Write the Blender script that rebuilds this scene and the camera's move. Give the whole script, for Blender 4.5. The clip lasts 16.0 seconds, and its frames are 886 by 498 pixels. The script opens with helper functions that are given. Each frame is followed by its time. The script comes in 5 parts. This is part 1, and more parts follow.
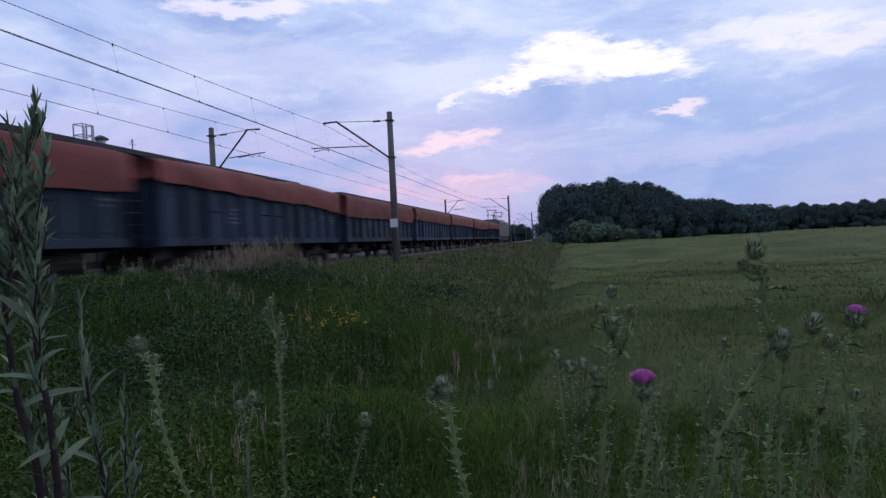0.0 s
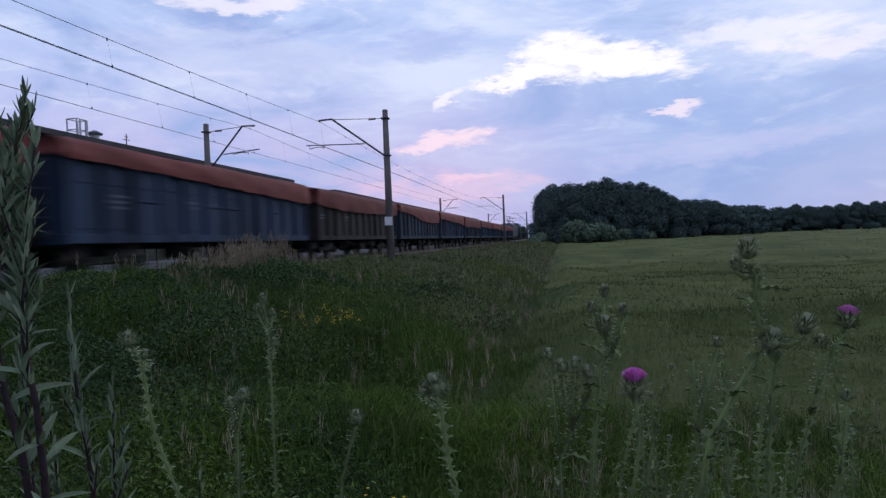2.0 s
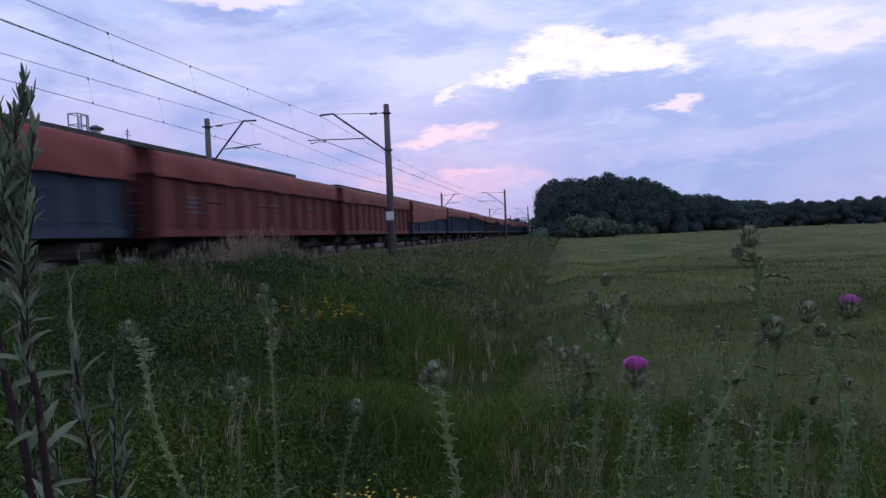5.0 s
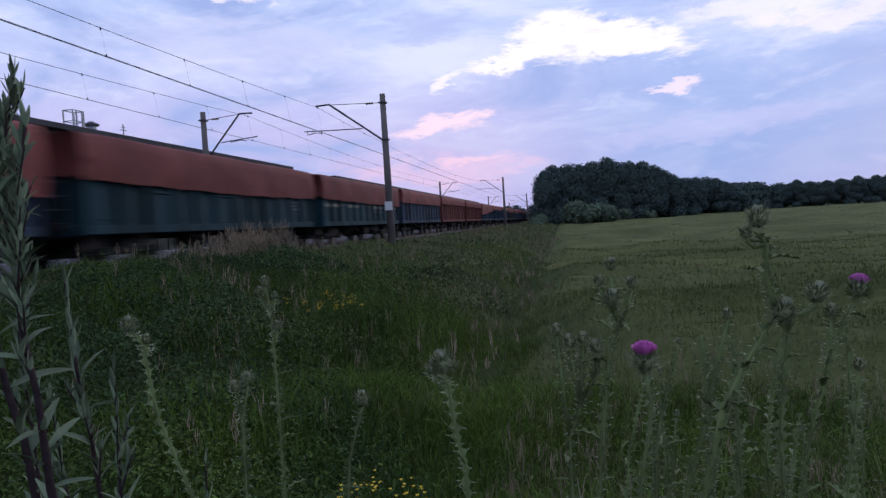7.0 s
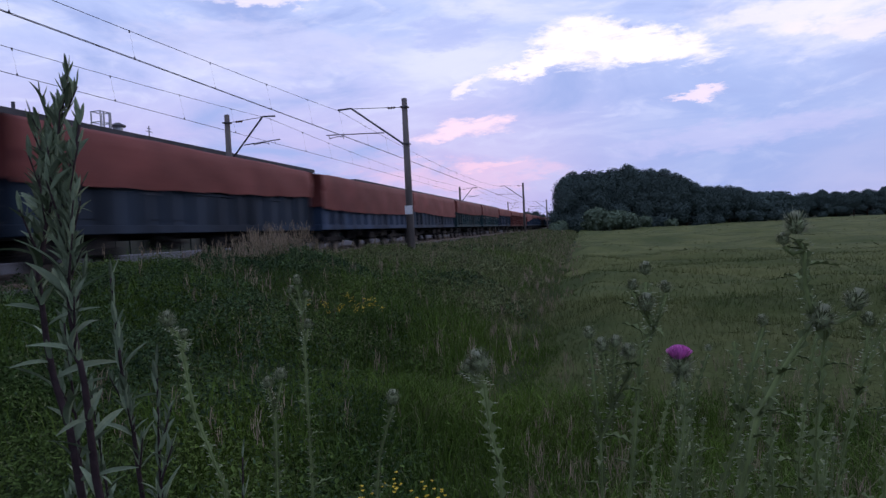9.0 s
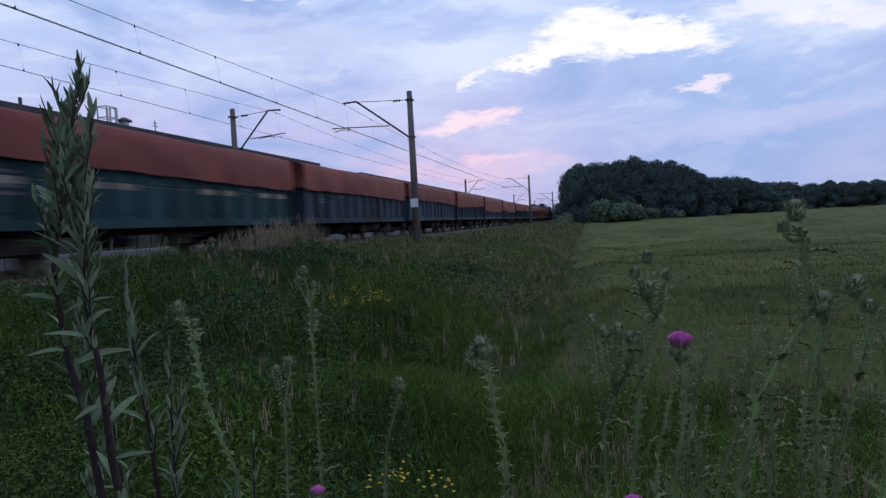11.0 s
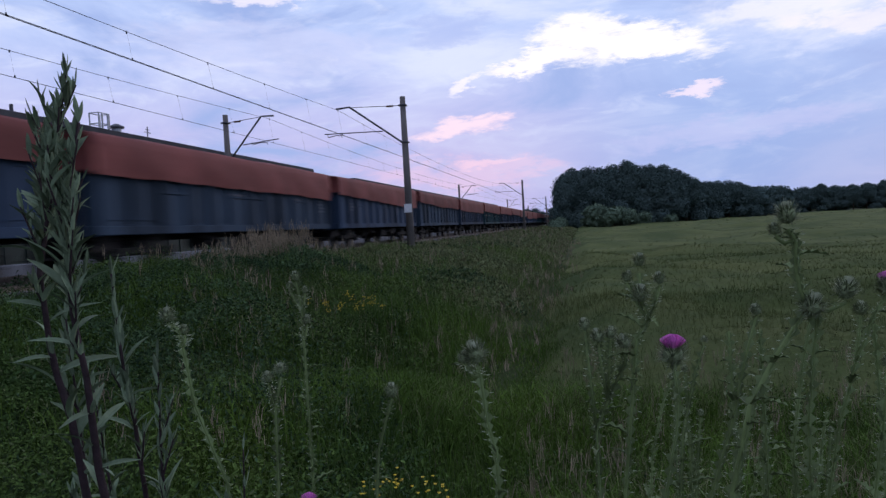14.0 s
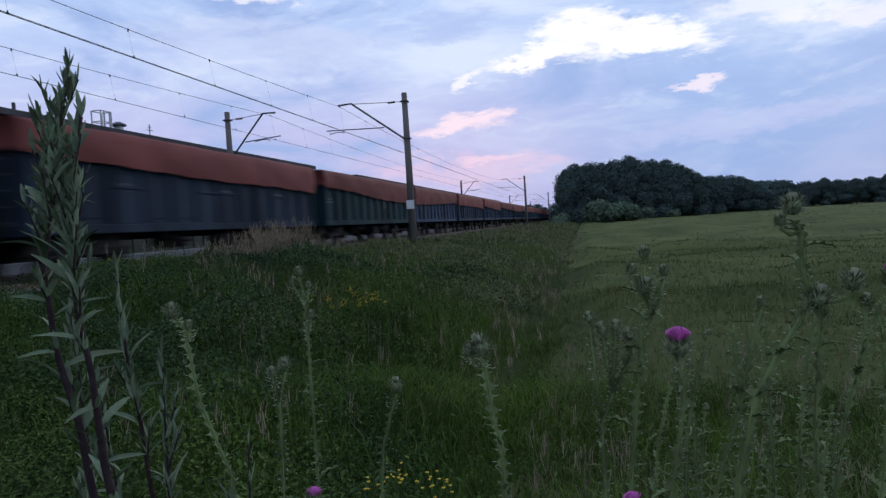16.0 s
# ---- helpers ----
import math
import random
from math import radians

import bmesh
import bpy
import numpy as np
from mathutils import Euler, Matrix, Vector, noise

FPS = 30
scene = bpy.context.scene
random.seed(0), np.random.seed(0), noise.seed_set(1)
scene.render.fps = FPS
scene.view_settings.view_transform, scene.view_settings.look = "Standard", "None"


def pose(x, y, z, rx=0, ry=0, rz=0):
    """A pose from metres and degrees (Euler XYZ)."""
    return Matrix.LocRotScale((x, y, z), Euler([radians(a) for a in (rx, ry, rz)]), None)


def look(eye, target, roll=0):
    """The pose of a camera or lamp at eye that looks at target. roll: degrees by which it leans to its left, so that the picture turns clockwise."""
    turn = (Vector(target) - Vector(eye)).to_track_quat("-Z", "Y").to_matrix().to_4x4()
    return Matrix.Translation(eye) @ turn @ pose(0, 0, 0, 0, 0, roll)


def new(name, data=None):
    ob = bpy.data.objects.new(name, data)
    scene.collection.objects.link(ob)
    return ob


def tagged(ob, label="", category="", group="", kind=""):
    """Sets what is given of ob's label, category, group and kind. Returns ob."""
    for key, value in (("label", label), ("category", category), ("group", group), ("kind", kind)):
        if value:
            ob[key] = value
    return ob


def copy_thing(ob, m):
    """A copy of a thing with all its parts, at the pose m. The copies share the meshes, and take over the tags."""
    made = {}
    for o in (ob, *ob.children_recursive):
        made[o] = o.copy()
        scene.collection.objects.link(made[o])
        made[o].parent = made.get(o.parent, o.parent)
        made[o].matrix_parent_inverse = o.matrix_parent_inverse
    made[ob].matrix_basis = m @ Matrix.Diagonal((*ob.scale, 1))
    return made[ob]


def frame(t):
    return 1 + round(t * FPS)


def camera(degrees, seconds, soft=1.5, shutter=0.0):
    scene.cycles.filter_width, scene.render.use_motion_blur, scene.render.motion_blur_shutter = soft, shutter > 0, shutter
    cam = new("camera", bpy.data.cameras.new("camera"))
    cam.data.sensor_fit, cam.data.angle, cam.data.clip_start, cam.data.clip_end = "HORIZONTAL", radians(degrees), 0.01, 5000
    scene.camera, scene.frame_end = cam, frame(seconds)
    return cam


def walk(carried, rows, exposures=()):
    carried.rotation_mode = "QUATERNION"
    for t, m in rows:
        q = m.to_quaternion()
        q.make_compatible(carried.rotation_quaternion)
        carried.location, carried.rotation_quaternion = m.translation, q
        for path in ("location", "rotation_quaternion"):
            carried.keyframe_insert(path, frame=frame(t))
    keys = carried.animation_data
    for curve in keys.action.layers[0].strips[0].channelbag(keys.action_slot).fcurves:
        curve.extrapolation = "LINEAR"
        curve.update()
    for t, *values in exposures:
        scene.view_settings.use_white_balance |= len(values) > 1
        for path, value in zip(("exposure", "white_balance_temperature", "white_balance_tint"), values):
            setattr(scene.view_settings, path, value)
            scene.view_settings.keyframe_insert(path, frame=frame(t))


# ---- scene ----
cam = camera(68.0, 16.0, soft=1.4, shutter=0.9)
PATH = [
    (0, (-0.736, 1.415, 0.62), (-1.107, 3.38, 0.602), -2.9),
    (0.5, (-0.735, 1.413, 0.619), (-1.095, 3.381, 0.606), -1.9),
    (1, (-0.737, 1.417, 0.616), (-1.089, 3.386, 0.603), -1.4),
    (1.5, (-0.732, 1.42, 0.617), (-1.09, 3.388, 0.599), -2.4),
    (2, (-0.734, 1.419, 0.617), (-1.089, 3.387, 0.594), -2.4),
    (2.5, (-0.73, 1.423, 0.616), (-1.068, 3.394, 0.577), -2.9),
    (3, (-0.73, 1.42, 0.612), (-1.071, 3.39, 0.575), -2.6),
    (3.5, (-0.73, 1.419, 0.612), (-1.065, 3.39, 0.576), -3.0),
    (4, (-0.731, 1.42, 0.612), (-1.083, 3.389, 0.577), -3.0),
    (6.5, (-0.738, 1.431, 0.599), (-1.09, 3.399, 0.545), -2.0),
    (7, (-0.742, 1.437, 0.605), (-1.102, 3.403, 0.533), -3.7),
    (7.5, (-0.755, 1.427, 0.61), (-1.144, 3.388, 0.562), -2.9),
    (8, (-0.759, 1.425, 0.609), (-1.169, 3.382, 0.565), -2.6),
    (8.5, (-0.763, 1.429, 0.602), (-1.163, 3.388, 0.538), -2.6),
    (9, (-0.765, 1.423, 0.601), (-1.18, 3.379, 0.547), -2.8),
    (11.5, (-0.758, 1.405, 0.596), (-1.194, 3.356, 0.519), -3.2),
    (12, (-0.755, 1.407, 0.597), (-1.185, 3.359, 0.525), -3.5),
    (12.5, (-0.75, 1.411, 0.595), (-1.169, 3.365, 0.527), -3.7),
    (13, (-0.754, 1.412, 0.596), (-1.174, 3.367, 0.53), -3.3),
    (13.5, (-0.753, 1.415, 0.595), (-1.167, 3.371, 0.528), -3.4),
    (14, (-0.757, 1.412, 0.594), (-1.172, 3.368, 0.534), -3.4),
    (14.5, (-0.757, 1.418, 0.593), (-1.174, 3.373, 0.523), -3.9),
    (15, (-0.756, 1.414, 0.594), (-1.186, 3.366, 0.533), -3.8),
    (15.5, (-0.755, 1.42, 0.591), (-1.181, 3.372, 0.518), -4.0),
    (16, (-0.76, 1.414, 0.59), (-1.183, 3.368, 0.519), -3.7),
]
walk(cam, [(t, look(eye, target, roll)) for t, eye, target, roll in PATH],
     [(0, 0.08, 6500, 12.5), (1.5, 0.07, 6500, 17), (2.3, 0.07, 6500, 9.5), (3, 0.07, 6500, 14), (4, 0.08, 6500, 22), (7, 0.14, 6500, 16.5), (9, 0.13, 6500, 19.5), (11.5, 0.10, 6500, 8), (12.5, 0.10, 6500, 8), (14, 0.12, 6500, 13.5), (16, 0.12, 6500, 6.5)])


# ---- world, sun, exposure ----
scene.view_settings.exposure = 0.0


def sky_world():
    w = bpy.data.worlds.new("dusk_sky")
    scene.world = w
    w.use_nodes = True
    nt = w.node_tree
    nt.nodes.clear()
    N, K = nt.nodes.new, nt.links.new

    def m(op, a, b=None, c=None, clamp=False):
        n = N("ShaderNodeMath")
        n.operation, n.use_clamp = op, clamp
        for i, s in enumerate((a, b, c)):
            if s is None:
                continue
            if isinstance(s, (int, float)):
                n.inputs[i].default_value = s
            else:
                K(s, n.inputs[i])
        return n.outputs[0]

    def mix(f, a, b):
        n = N("ShaderNodeMix")
        n.data_type = "RGBA"
        for s, i in ((f, 0), (a, 6), (b, 7)):
            if isinstance(s, tuple):
                n.inputs[i].default_value = (*s, 1)
            elif isinstance(s, (int, float)):
                n.inputs[i].default_value = s
            else:
                K(s, n.inputs[i])
        return n.outputs[2]

    def smooth(x, lo, hi):
        n = N("ShaderNodeMapRange")
        n.interpolation_type = "SMOOTHSTEP"
        K(x, n.inputs[0])
        n.inputs[1].default_value, n.inputs[2].default_value = lo, hi
        return n.outputs[0]

    tc = N("ShaderNodeTexCoord")
    sep = N("ShaderNodeSeparateXYZ")
    K(tc.outputs["Generated"], sep.inputs[0])
    X, Y, Z = sep.outputs
    up = m("ADD", m("MAXIMUM", Z, 0.0), 0.10)
    flat = N("ShaderNodeCombineXYZ")
    K(m("DIVIDE", X, up), flat.inputs[0])
    K(m("DIVIDE", Y, up), flat.inputs[1])

    def noise(scale, detail, rough, src=None, dist=0.0):
        n = N("ShaderNodeTexNoise")
        n.inputs["Scale"].default_value, n.inputs["Detail"].default_value = scale, detail
        n.inputs["Roughness"].default_value, n.inputs["Distortion"].default_value = rough, dist
        K(src or flat.outputs[0], n.inputs["Vector"])
        return n.outputs["Fac"]

    wide = N("ShaderNodeMapping")
    K(tc.outputs["Generated"], wide.inputs[0])
    wide.inputs["Scale"].default_value = (1, 1, 3.2)
    wide.inputs["Location"].default_value = (3.1, 0.4, 1.7)
    big = noise(3.2, 7, 0.58, wide.outputs[0], 0.5)
    wisp = noise(11.0, 6, 0.6, wide.outputs[0], 0.8)
    fine = m("ADD", m("MULTIPLY", noise(13.0, 6, 0.65, wide.outputs[0], 0.6), 0.75), m("MULTIPLY", noise(34.0, 4, 0.6, wide.outputs[0], 0.3), 0.25))
    elev = smooth(Z, 0.05, 0.33)
    col = mix(elev, mix(smooth(X, -0.20, 0.22), SKY_LOW_LEFT, SKY_LOW_RIGHT), SKY_HIGH)
    lift = m("ADD", m("MULTIPLY", smooth(Z, 0.08, 0.26), 0.75), 0.25)
    col = mix(m("MULTIPLY", m("MULTIPLY", smooth(big, 0.48, 0.70), lift), 0.85), col, SKY_LIGHT)
    col = mix(m("MULTIPLY", m("MULTIPLY", smooth(wisp, 0.50, 0.72), lift), 0.55), col, SKY_LIGHT)
    col = mix(m("MULTIPLY", smooth(m("SUBTRACT", 1.0, big), 0.48, 0.66), 0.92), col, SKY_DARK)
    ahead = smooth(Y, 0.0, 0.3)
    warp = N("ShaderNodeTexNoise")
    warp.inputs["Scale"].default_value, warp.inputs["Detail"].default_value, warp.inputs["Roughness"].default_value = 11.0, 8, 0.66
    K(wide.outputs[0], warp.inputs["Vector"])
    ws = N("ShaderNodeSeparateColor")
    K(warp.outputs["Color"], ws.inputs[0])
    XW = m("ADD", X, m("MULTIPLY", m("SUBTRACT", ws.outputs[0], 0.5), 0.13))
    ZW = m("ADD", Z, m("MULTIPLY", m("SUBTRACT", ws.outputs[1], 0.5), 0.07))
    for cx, cz, rx, rz, tilt, rag, colour, amount in CLOUDS:
        dx, dz = m("SUBTRACT", XW, cx), m("SUBTRACT", ZW, cz)
        dz = m("SUBTRACT", dz, m("MULTIPLY", dx, tilt))
        r = m("ADD", m("POWER", m("ABSOLUTE", m("DIVIDE", dx, rx)), 2.0), m("POWER", m("ABSOLUTE", m("DIVIDE", dz, rz)), 2.0))
        k = m("ADD", m("SUBTRACT", 1.0, r), m("MULTIPLY", m("SUBTRACT", fine, 0.5), rag))
        k = m("MULTIPLY", m("MULTIPLY", smooth(k, -0.25, 1.0), ahead), amount)
        col = mix(k, col, colour)
    sky = N("ShaderNodeTexSky")
    sky.sky_type, sky.sun_disc = "NISHITA", False
    sky.sun_elevation, sky.sun_rotation = SUN_ELEVATION, SUN_ROTATION
    part_sky = N("ShaderNodeVectorMath")
    part_sky.operation = "SCALE"
    K(sky.outputs[0], part_sky.inputs[0])
    part_sky.inputs["Scale"].default_value = 0.10
    col = mix(0.93, part_sky.outputs[0], col)
    bg, out = N("ShaderNodeBackground"), N("ShaderNodeOutputWorld")
    K(col, bg.inputs[0])
    bg.inputs[1].default_value = 1.0
    K(bg.outputs[0], out.inputs[0])


SUN_ELEVATION, SUN_ROTATION = radians(5), radians(40)
SKY_LOW_LEFT, SKY_LOW_RIGHT, SKY_HIGH = (0.55, 0.51, 0.82), (0.27, 0.41, 0.78), (0.50, 0.63, 0.96)
SKY_LIGHT, SKY_DARK = (0.76, 0.83, 1.02), (0.33, 0.45, 0.80)
# cloud breaks: direction x, z, half widths, tilt, raggedness, colour, amount
CLOUDS = [
    (0.29, 0.250, 0.15, 0.045, -0.15, 3.0, (0.76, 0.82, 1.02), 0.6),
    (0.026, 0.256, 0.080, 0.034, -0.10, 3.0, (1.10, 1.06, 1.08), 1.0),
    (0.112, 0.246, 0.090, 0.026, -0.22, 3.4, (1.10, 1.06, 1.08), 1.0),
    (-0.048, 0.240, 0.050, 0.018, 0.25, 3.2, (1.08, 1.04, 1.08), 1.0),
    (-0.085, 0.230, 0.034, 0.011, 0.25, 3.2, (1.04, 1.0, 1.06), 0.9),
    (-0.150, 0.208, 0.028, 0.010, 0.30, 3.6, (1.0, 0.96, 1.05), 0.8),
    (0.275, 0.255, 0.085, 0.026, -0.12, 4.4, (0.96, 0.95, 1.05), 0.6),
    (0.350, 0.232, 0.075, 0.018, -0.20, 4.4, (0.94, 0.90, 1.02), 0.6),
    (-0.170, 0.149, 0.072, 0.017, 0.10, 4.2, (1.02, 0.80, 0.92), 0.9),
    (-0.128, 0.096, 0.050, 0.008, 0.0, 4.6, (1.0, 0.72, 0.86), 0.6),
    (0.165, 0.174, 0.036, 0.007, 0.10, 4.4, (1.0, 0.86, 0.98), 0.75),
    (0.20, 0.115, 0.16, 0.022, 0.04, 4.0, (0.55, 0.58, 0.90), 0.5),
    (-0.165, 0.082, 0.15, 0.026, 0.0, 5.5, (0.92, 0.62, 0.80), 0.42),
    (-0.409, 0.335, 0.10, 0.012, 0.05, 3.4, (1.0, 0.95, 1.06), 0.75),
    (-0.30, 0.36, 0.12, 0.015, 0.05, 3.4, (1.0, 0.95, 1.06), 0.6),
    (-0.42, 0.27, 0.18, 0.040, 0.0, 3.4, (0.66, 0.70, 0.96), 0.5),
    (-0.17, 0.285, 0.07, 0.022, 0.1, 3.4, (0.42, 0.52, 0.88), 0.6),
]
sky_world()
sun_data = bpy.data.lights.new("sun", "SUN")
sun_data.energy, sun_data.angle, sun_data.color = 0.5, radians(25), (1.0, 0.9, 0.85)
sun = new("sun", sun_data)
sun.matrix_world = look((0, 0, 50), (-20, -30, 36))


# ---- materials ----
def material(name, colour, rough=0.8, dark=0.6, scale=3.0, fine=40.0, bump=0.2, metal=0.0, deep=0.02, gloss=0.3, per=0.0, island=0.0, spread=None, sheen=0.0, stretch=None):
    """Base colour broken up at two scales, with relief; per, island: spread of brightness from thing to thing and piece to piece."""
    mt = bpy.data.materials.new(name)
    mt.use_nodes = True
    nt = mt.node_tree
    N, K = nt.nodes.new, nt.links.new
    b = nt.nodes["Principled BSDF"]
    b.inputs["Roughness"].default_value, b.inputs["Metallic"].default_value = rough, metal
    b.inputs["Specular IOR Level"].default_value = gloss
    tc, mp = N("ShaderNodeTexCoord"), N("ShaderNodeMapping")
    K(tc.outputs["Object"], mp.inputs[0])
    if stretch:
        mp.inputs["Scale"].default_value = stretch
    n1, n2 = N("ShaderNodeTexNoise"), N("ShaderNodeTexNoise")
    for n, s, d in ((n1, scale, 4), (n2, fine, 3)):
        n.inputs["Scale"].default_value, n.inputs["Detail"].default_value = s, d
        K(mp.outputs[0], n.inputs["Vector"])
    ramp = N("ShaderNodeValToRGB")
    other = spread or tuple(c * dark for c in colour)
    ramp.color_ramp.elements[0].position, ramp.color_ramp.elements[1].position = 0.35, 0.68
    ramp.color_ramp.elements[0].color, ramp.color_ramp.elements[1].color = (*other, 1), (*colour, 1)
    add = N("ShaderNodeMath")
    add.operation = "MULTIPLY_ADD"
    K(n2.outputs["Fac"], add.inputs[0])
    add.inputs[1].default_value = 0.35
    sub = N("ShaderNodeMath")
    sub.operation = "SUBTRACT"
    K(n1.outputs["Fac"], sub.inputs[0])
    sub.inputs[1].default_value = 0.175
    K(sub.outputs[0], add.inputs[2])
    K(add.outputs[0], ramp.inputs[0])
    col = ramp.outputs[0]
    if per or island:
        hsv, mr = N("ShaderNodeHueSaturation"), N("ShaderNodeMapRange")
        if per:
            K(N("ShaderNodeObjectInfo").outputs["Random"], mr.inputs[0])
        else:
            K(N("ShaderNodeNewGeometry").outputs["Random Per Island"], mr.inputs[0])
        a = per or island
        mr.inputs[3].default_value, mr.inputs[4].default_value = 1 - a, 1 + a
        K(mr.outputs[0], hsv.inputs["Value"])
        K(col, hsv.inputs["Color"])
        col = hsv.outputs[0]
    K(col, b.inputs["Base Color"])
    if bump:
        bp = N("ShaderNodeBump")
        bp.inputs["Strength"].default_value, bp.inputs["Distance"].default_value = bump, deep
        K(n2.outputs["Fac"], bp.inputs["Height"])
        K(bp.outputs[0], b.inputs["Normal"])
    return mt


M = dict(
    soil=material("soil_and_litter", (0.026, 0.036, 0.012), 0.95, 0.5, 0.6, 9.0, 0.6, spread=(0.020, 0.034, 0.010), gloss=0.04),
    ballast=material("ballast_stone", (0.085, 0.078, 0.076), 0.95, 0.35, 6.0, 30.0, 1.0, gloss=0.04),
    rail=material("rail_steel", (0.20, 0.16, 0.14), 0.45, 0.6, 3.0, 50.0, 0.2, metal=0.7),
    sleeper=material("sleeper_concrete", (0.24, 0.23, 0.22), 0.9, 0.6, 2.0, 30.0, 0.4, per=0.2),
    mast=material("mast_concrete", (0.155, 0.135, 0.125), 0.9, 0.6, 2.0, 40.0, 0.4, stretch=(1, 1, 0.3)),
    steel=material("dark_galvanised_steel", (0.10, 0.10, 0.11), 0.55, 0.6, 3.0, 40.0, 0.1, metal=0.6),
    wire=material("weathered_copper_wire", (0.06, 0.06, 0.065), 0.6, 0.7, 3.0, 40.0, 0.0, metal=0.5),
    glaze=material("brown_glazed_porcelain", (0.10, 0.05, 0.03), 0.25, 0.7, 5.0, 30.0, 0.0),
    plate=material("white_enamel_plate", (0.70, 0.70, 0.70), 0.4, 0.8, 4.0, 40.0, 0.0),
    cladding=material("dark_green_sheet_cladding", (0.018, 0.030, 0.024), 0.6, 0.7, 0.8, 20.0, 0.1),
    roofing=material("grey_bitumen_roofing", (0.06, 0.06, 0.065), 0.9, 0.6, 1.0, 20.0, 0.3),
    concrete=material("pale_concrete", (0.19, 0.195, 0.22), 0.9, 0.75, 0.8, 14.0, 0.3),
    zinc=material("galvanised_ladder_steel", (0.42, 0.43, 0.45), 0.5, 0.7, 4.0, 30.0, 0.1, metal=0.4),
    tarp=material("red_brown_tarpaulin", (0.195, 0.060, 0.053), 0.7, 0.65, 0.7, 10.0, 0.25, per=0.18, gloss=0.12),
    under=material("grimy_underframe", (0.012, 0.011, 0.011), 0.85, 0.6, 2.0, 30.0, 0.4),
    wheel=material("worn_wheel_steel", (0.05, 0.045, 0.042), 0.5, 0.6, 3.0, 30.0, 0.2, metal=0.5),
    mark=material("faded_white_stencil", (0.10, 0.11, 0.14), 0.8, 0.5, 6.0, 40.0, 0.0),
    stripe=material("faded_cream_stripe", (0.26, 0.25, 0.20), 0.8, 0.5, 2.0, 20.0, 0.0),
    loco=material("dark_loco_paint", (0.09, 0.10, 0.11), 0.5, 0.6, 1.0, 20.0, 0.1),
    glass=material("dark_window_glass", (0.01, 0.012, 0.015), 0.08, 0.9, 2.0, 10.0, 0.0),
    bark=material("tree_bark", (0.06, 0.045, 0.032), 0.95, 0.5, 2.0, 20.0, 0.6, stretch=(1, 1, 0.3)),
    # tree leaves: the blue in this green is distance haze put into the colour
    leaves=material("hazed_tree_leaves", (0.078, 0.112, 0.102), 0.95, 0.75, 0.12, 2.0, 0.0, island=0.10, gloss=0.0),
    bushleaf=material("shrub_leaves", (0.120, 0.165, 0.110), 0.8, 0.7, 0.3, 3.0, 0.0, island=0.18, gloss=0.02),
    grass=material("meadow_grass", (0.082, 0.136, 0.021), 0.8, 0.5, 0.5, 5.0, 0.0, island=0.35, spread=(0.044, 0.080, 0.015), gloss=0.04),
    weeds=material("bank_weed_leaves", (0.082, 0.122, 0.028), 0.85, 0.5, 0.55, 3.0, 0.0, island=0.4, spread=(0.036, 0.064, 0.018), gloss=0.03),
    nettle=material("dark_nettle_leaves", (0.056, 0.090, 0.038), 0.85, 0.5, 0.8, 4.0, 0.0, island=0.5, spread=(0.026, 0.048, 0.022), gloss=0.04),
    herbage=material("greyish_bank_herbage", (0.150, 0.166, 0.074), 0.85, 0.5, 0.4, 2.5, 0.0, island=0.3, spread=(0.080, 0.102, 0.040), gloss=0.03),
    straw=material("dry_grass_plumes", (0.30, 0.235, 0.160), 0.9, 0.6, 0.6, 5.0, 0.0, island=0.35, gloss=0.04),
    crop=material("field_crop", (0.112, 0.122, 0.044), 0.85, 0.6, 0.25, 1.2, 0.0, island=0.14, spread=(0.062, 0.086, 0.028), gloss=0.03),
    cropsoil=material("field_undergrowth", (0.104, 0.116, 0.042), 0.95, 0.5, 0.25, 1.6, 0.6, spread=(0.058, 0.076, 0.028), gloss=0.03),
    thistle=material("thistle_stem_green", (0.185, 0.240, 0.090), 0.65, 0.65, 12.0, 90.0, 0.3, deep=0.0005, gloss=0.1),
    thistleleaf=material("thistle_leaf_green", (0.185, 0.235, 0.100), 0.65, 0.6, 12.0, 90.0, 0.3, per=0.3, deep=0.0005, gloss=0.1),
    spine=material("pale_thistle_spines", (0.46, 0.49, 0.33), 0.6, 0.7, 12.0, 90.0, 0.0, gloss=0.1),
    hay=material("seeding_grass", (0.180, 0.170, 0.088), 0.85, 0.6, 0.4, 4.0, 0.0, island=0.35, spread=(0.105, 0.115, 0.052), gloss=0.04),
    bract=material("thistle_bracts", (0.170, 0.200, 0.105), 0.7, 0.5, 60.0, 200.0, 0.3, island=0.45, deep=0.0004, gloss=0.1),
    floret=material("magenta_florets", (0.82, 0.25, 0.66), 0.7, 0.7, 30.0, 150.0, 0.0, island=0.25),
    mugstem=material("dark_mugwort_stem", (0.050, 0.032, 0.034), 0.7, 0.5, 10.0, 80.0, 0.2, gloss=0.1),
    mugleaf=material("mugwort_leaf", (0.215, 0.275, 0.165), 0.7, 0.6, 10.0, 80.0, 0.3, per=0.4, deep=0.0005, gloss=0.08),
    yellow=material("yellow_petals", (0.72, 0.50, 0.03), 0.6, 0.8, 10.0, 60.0, 0.0, island=0.2),
)
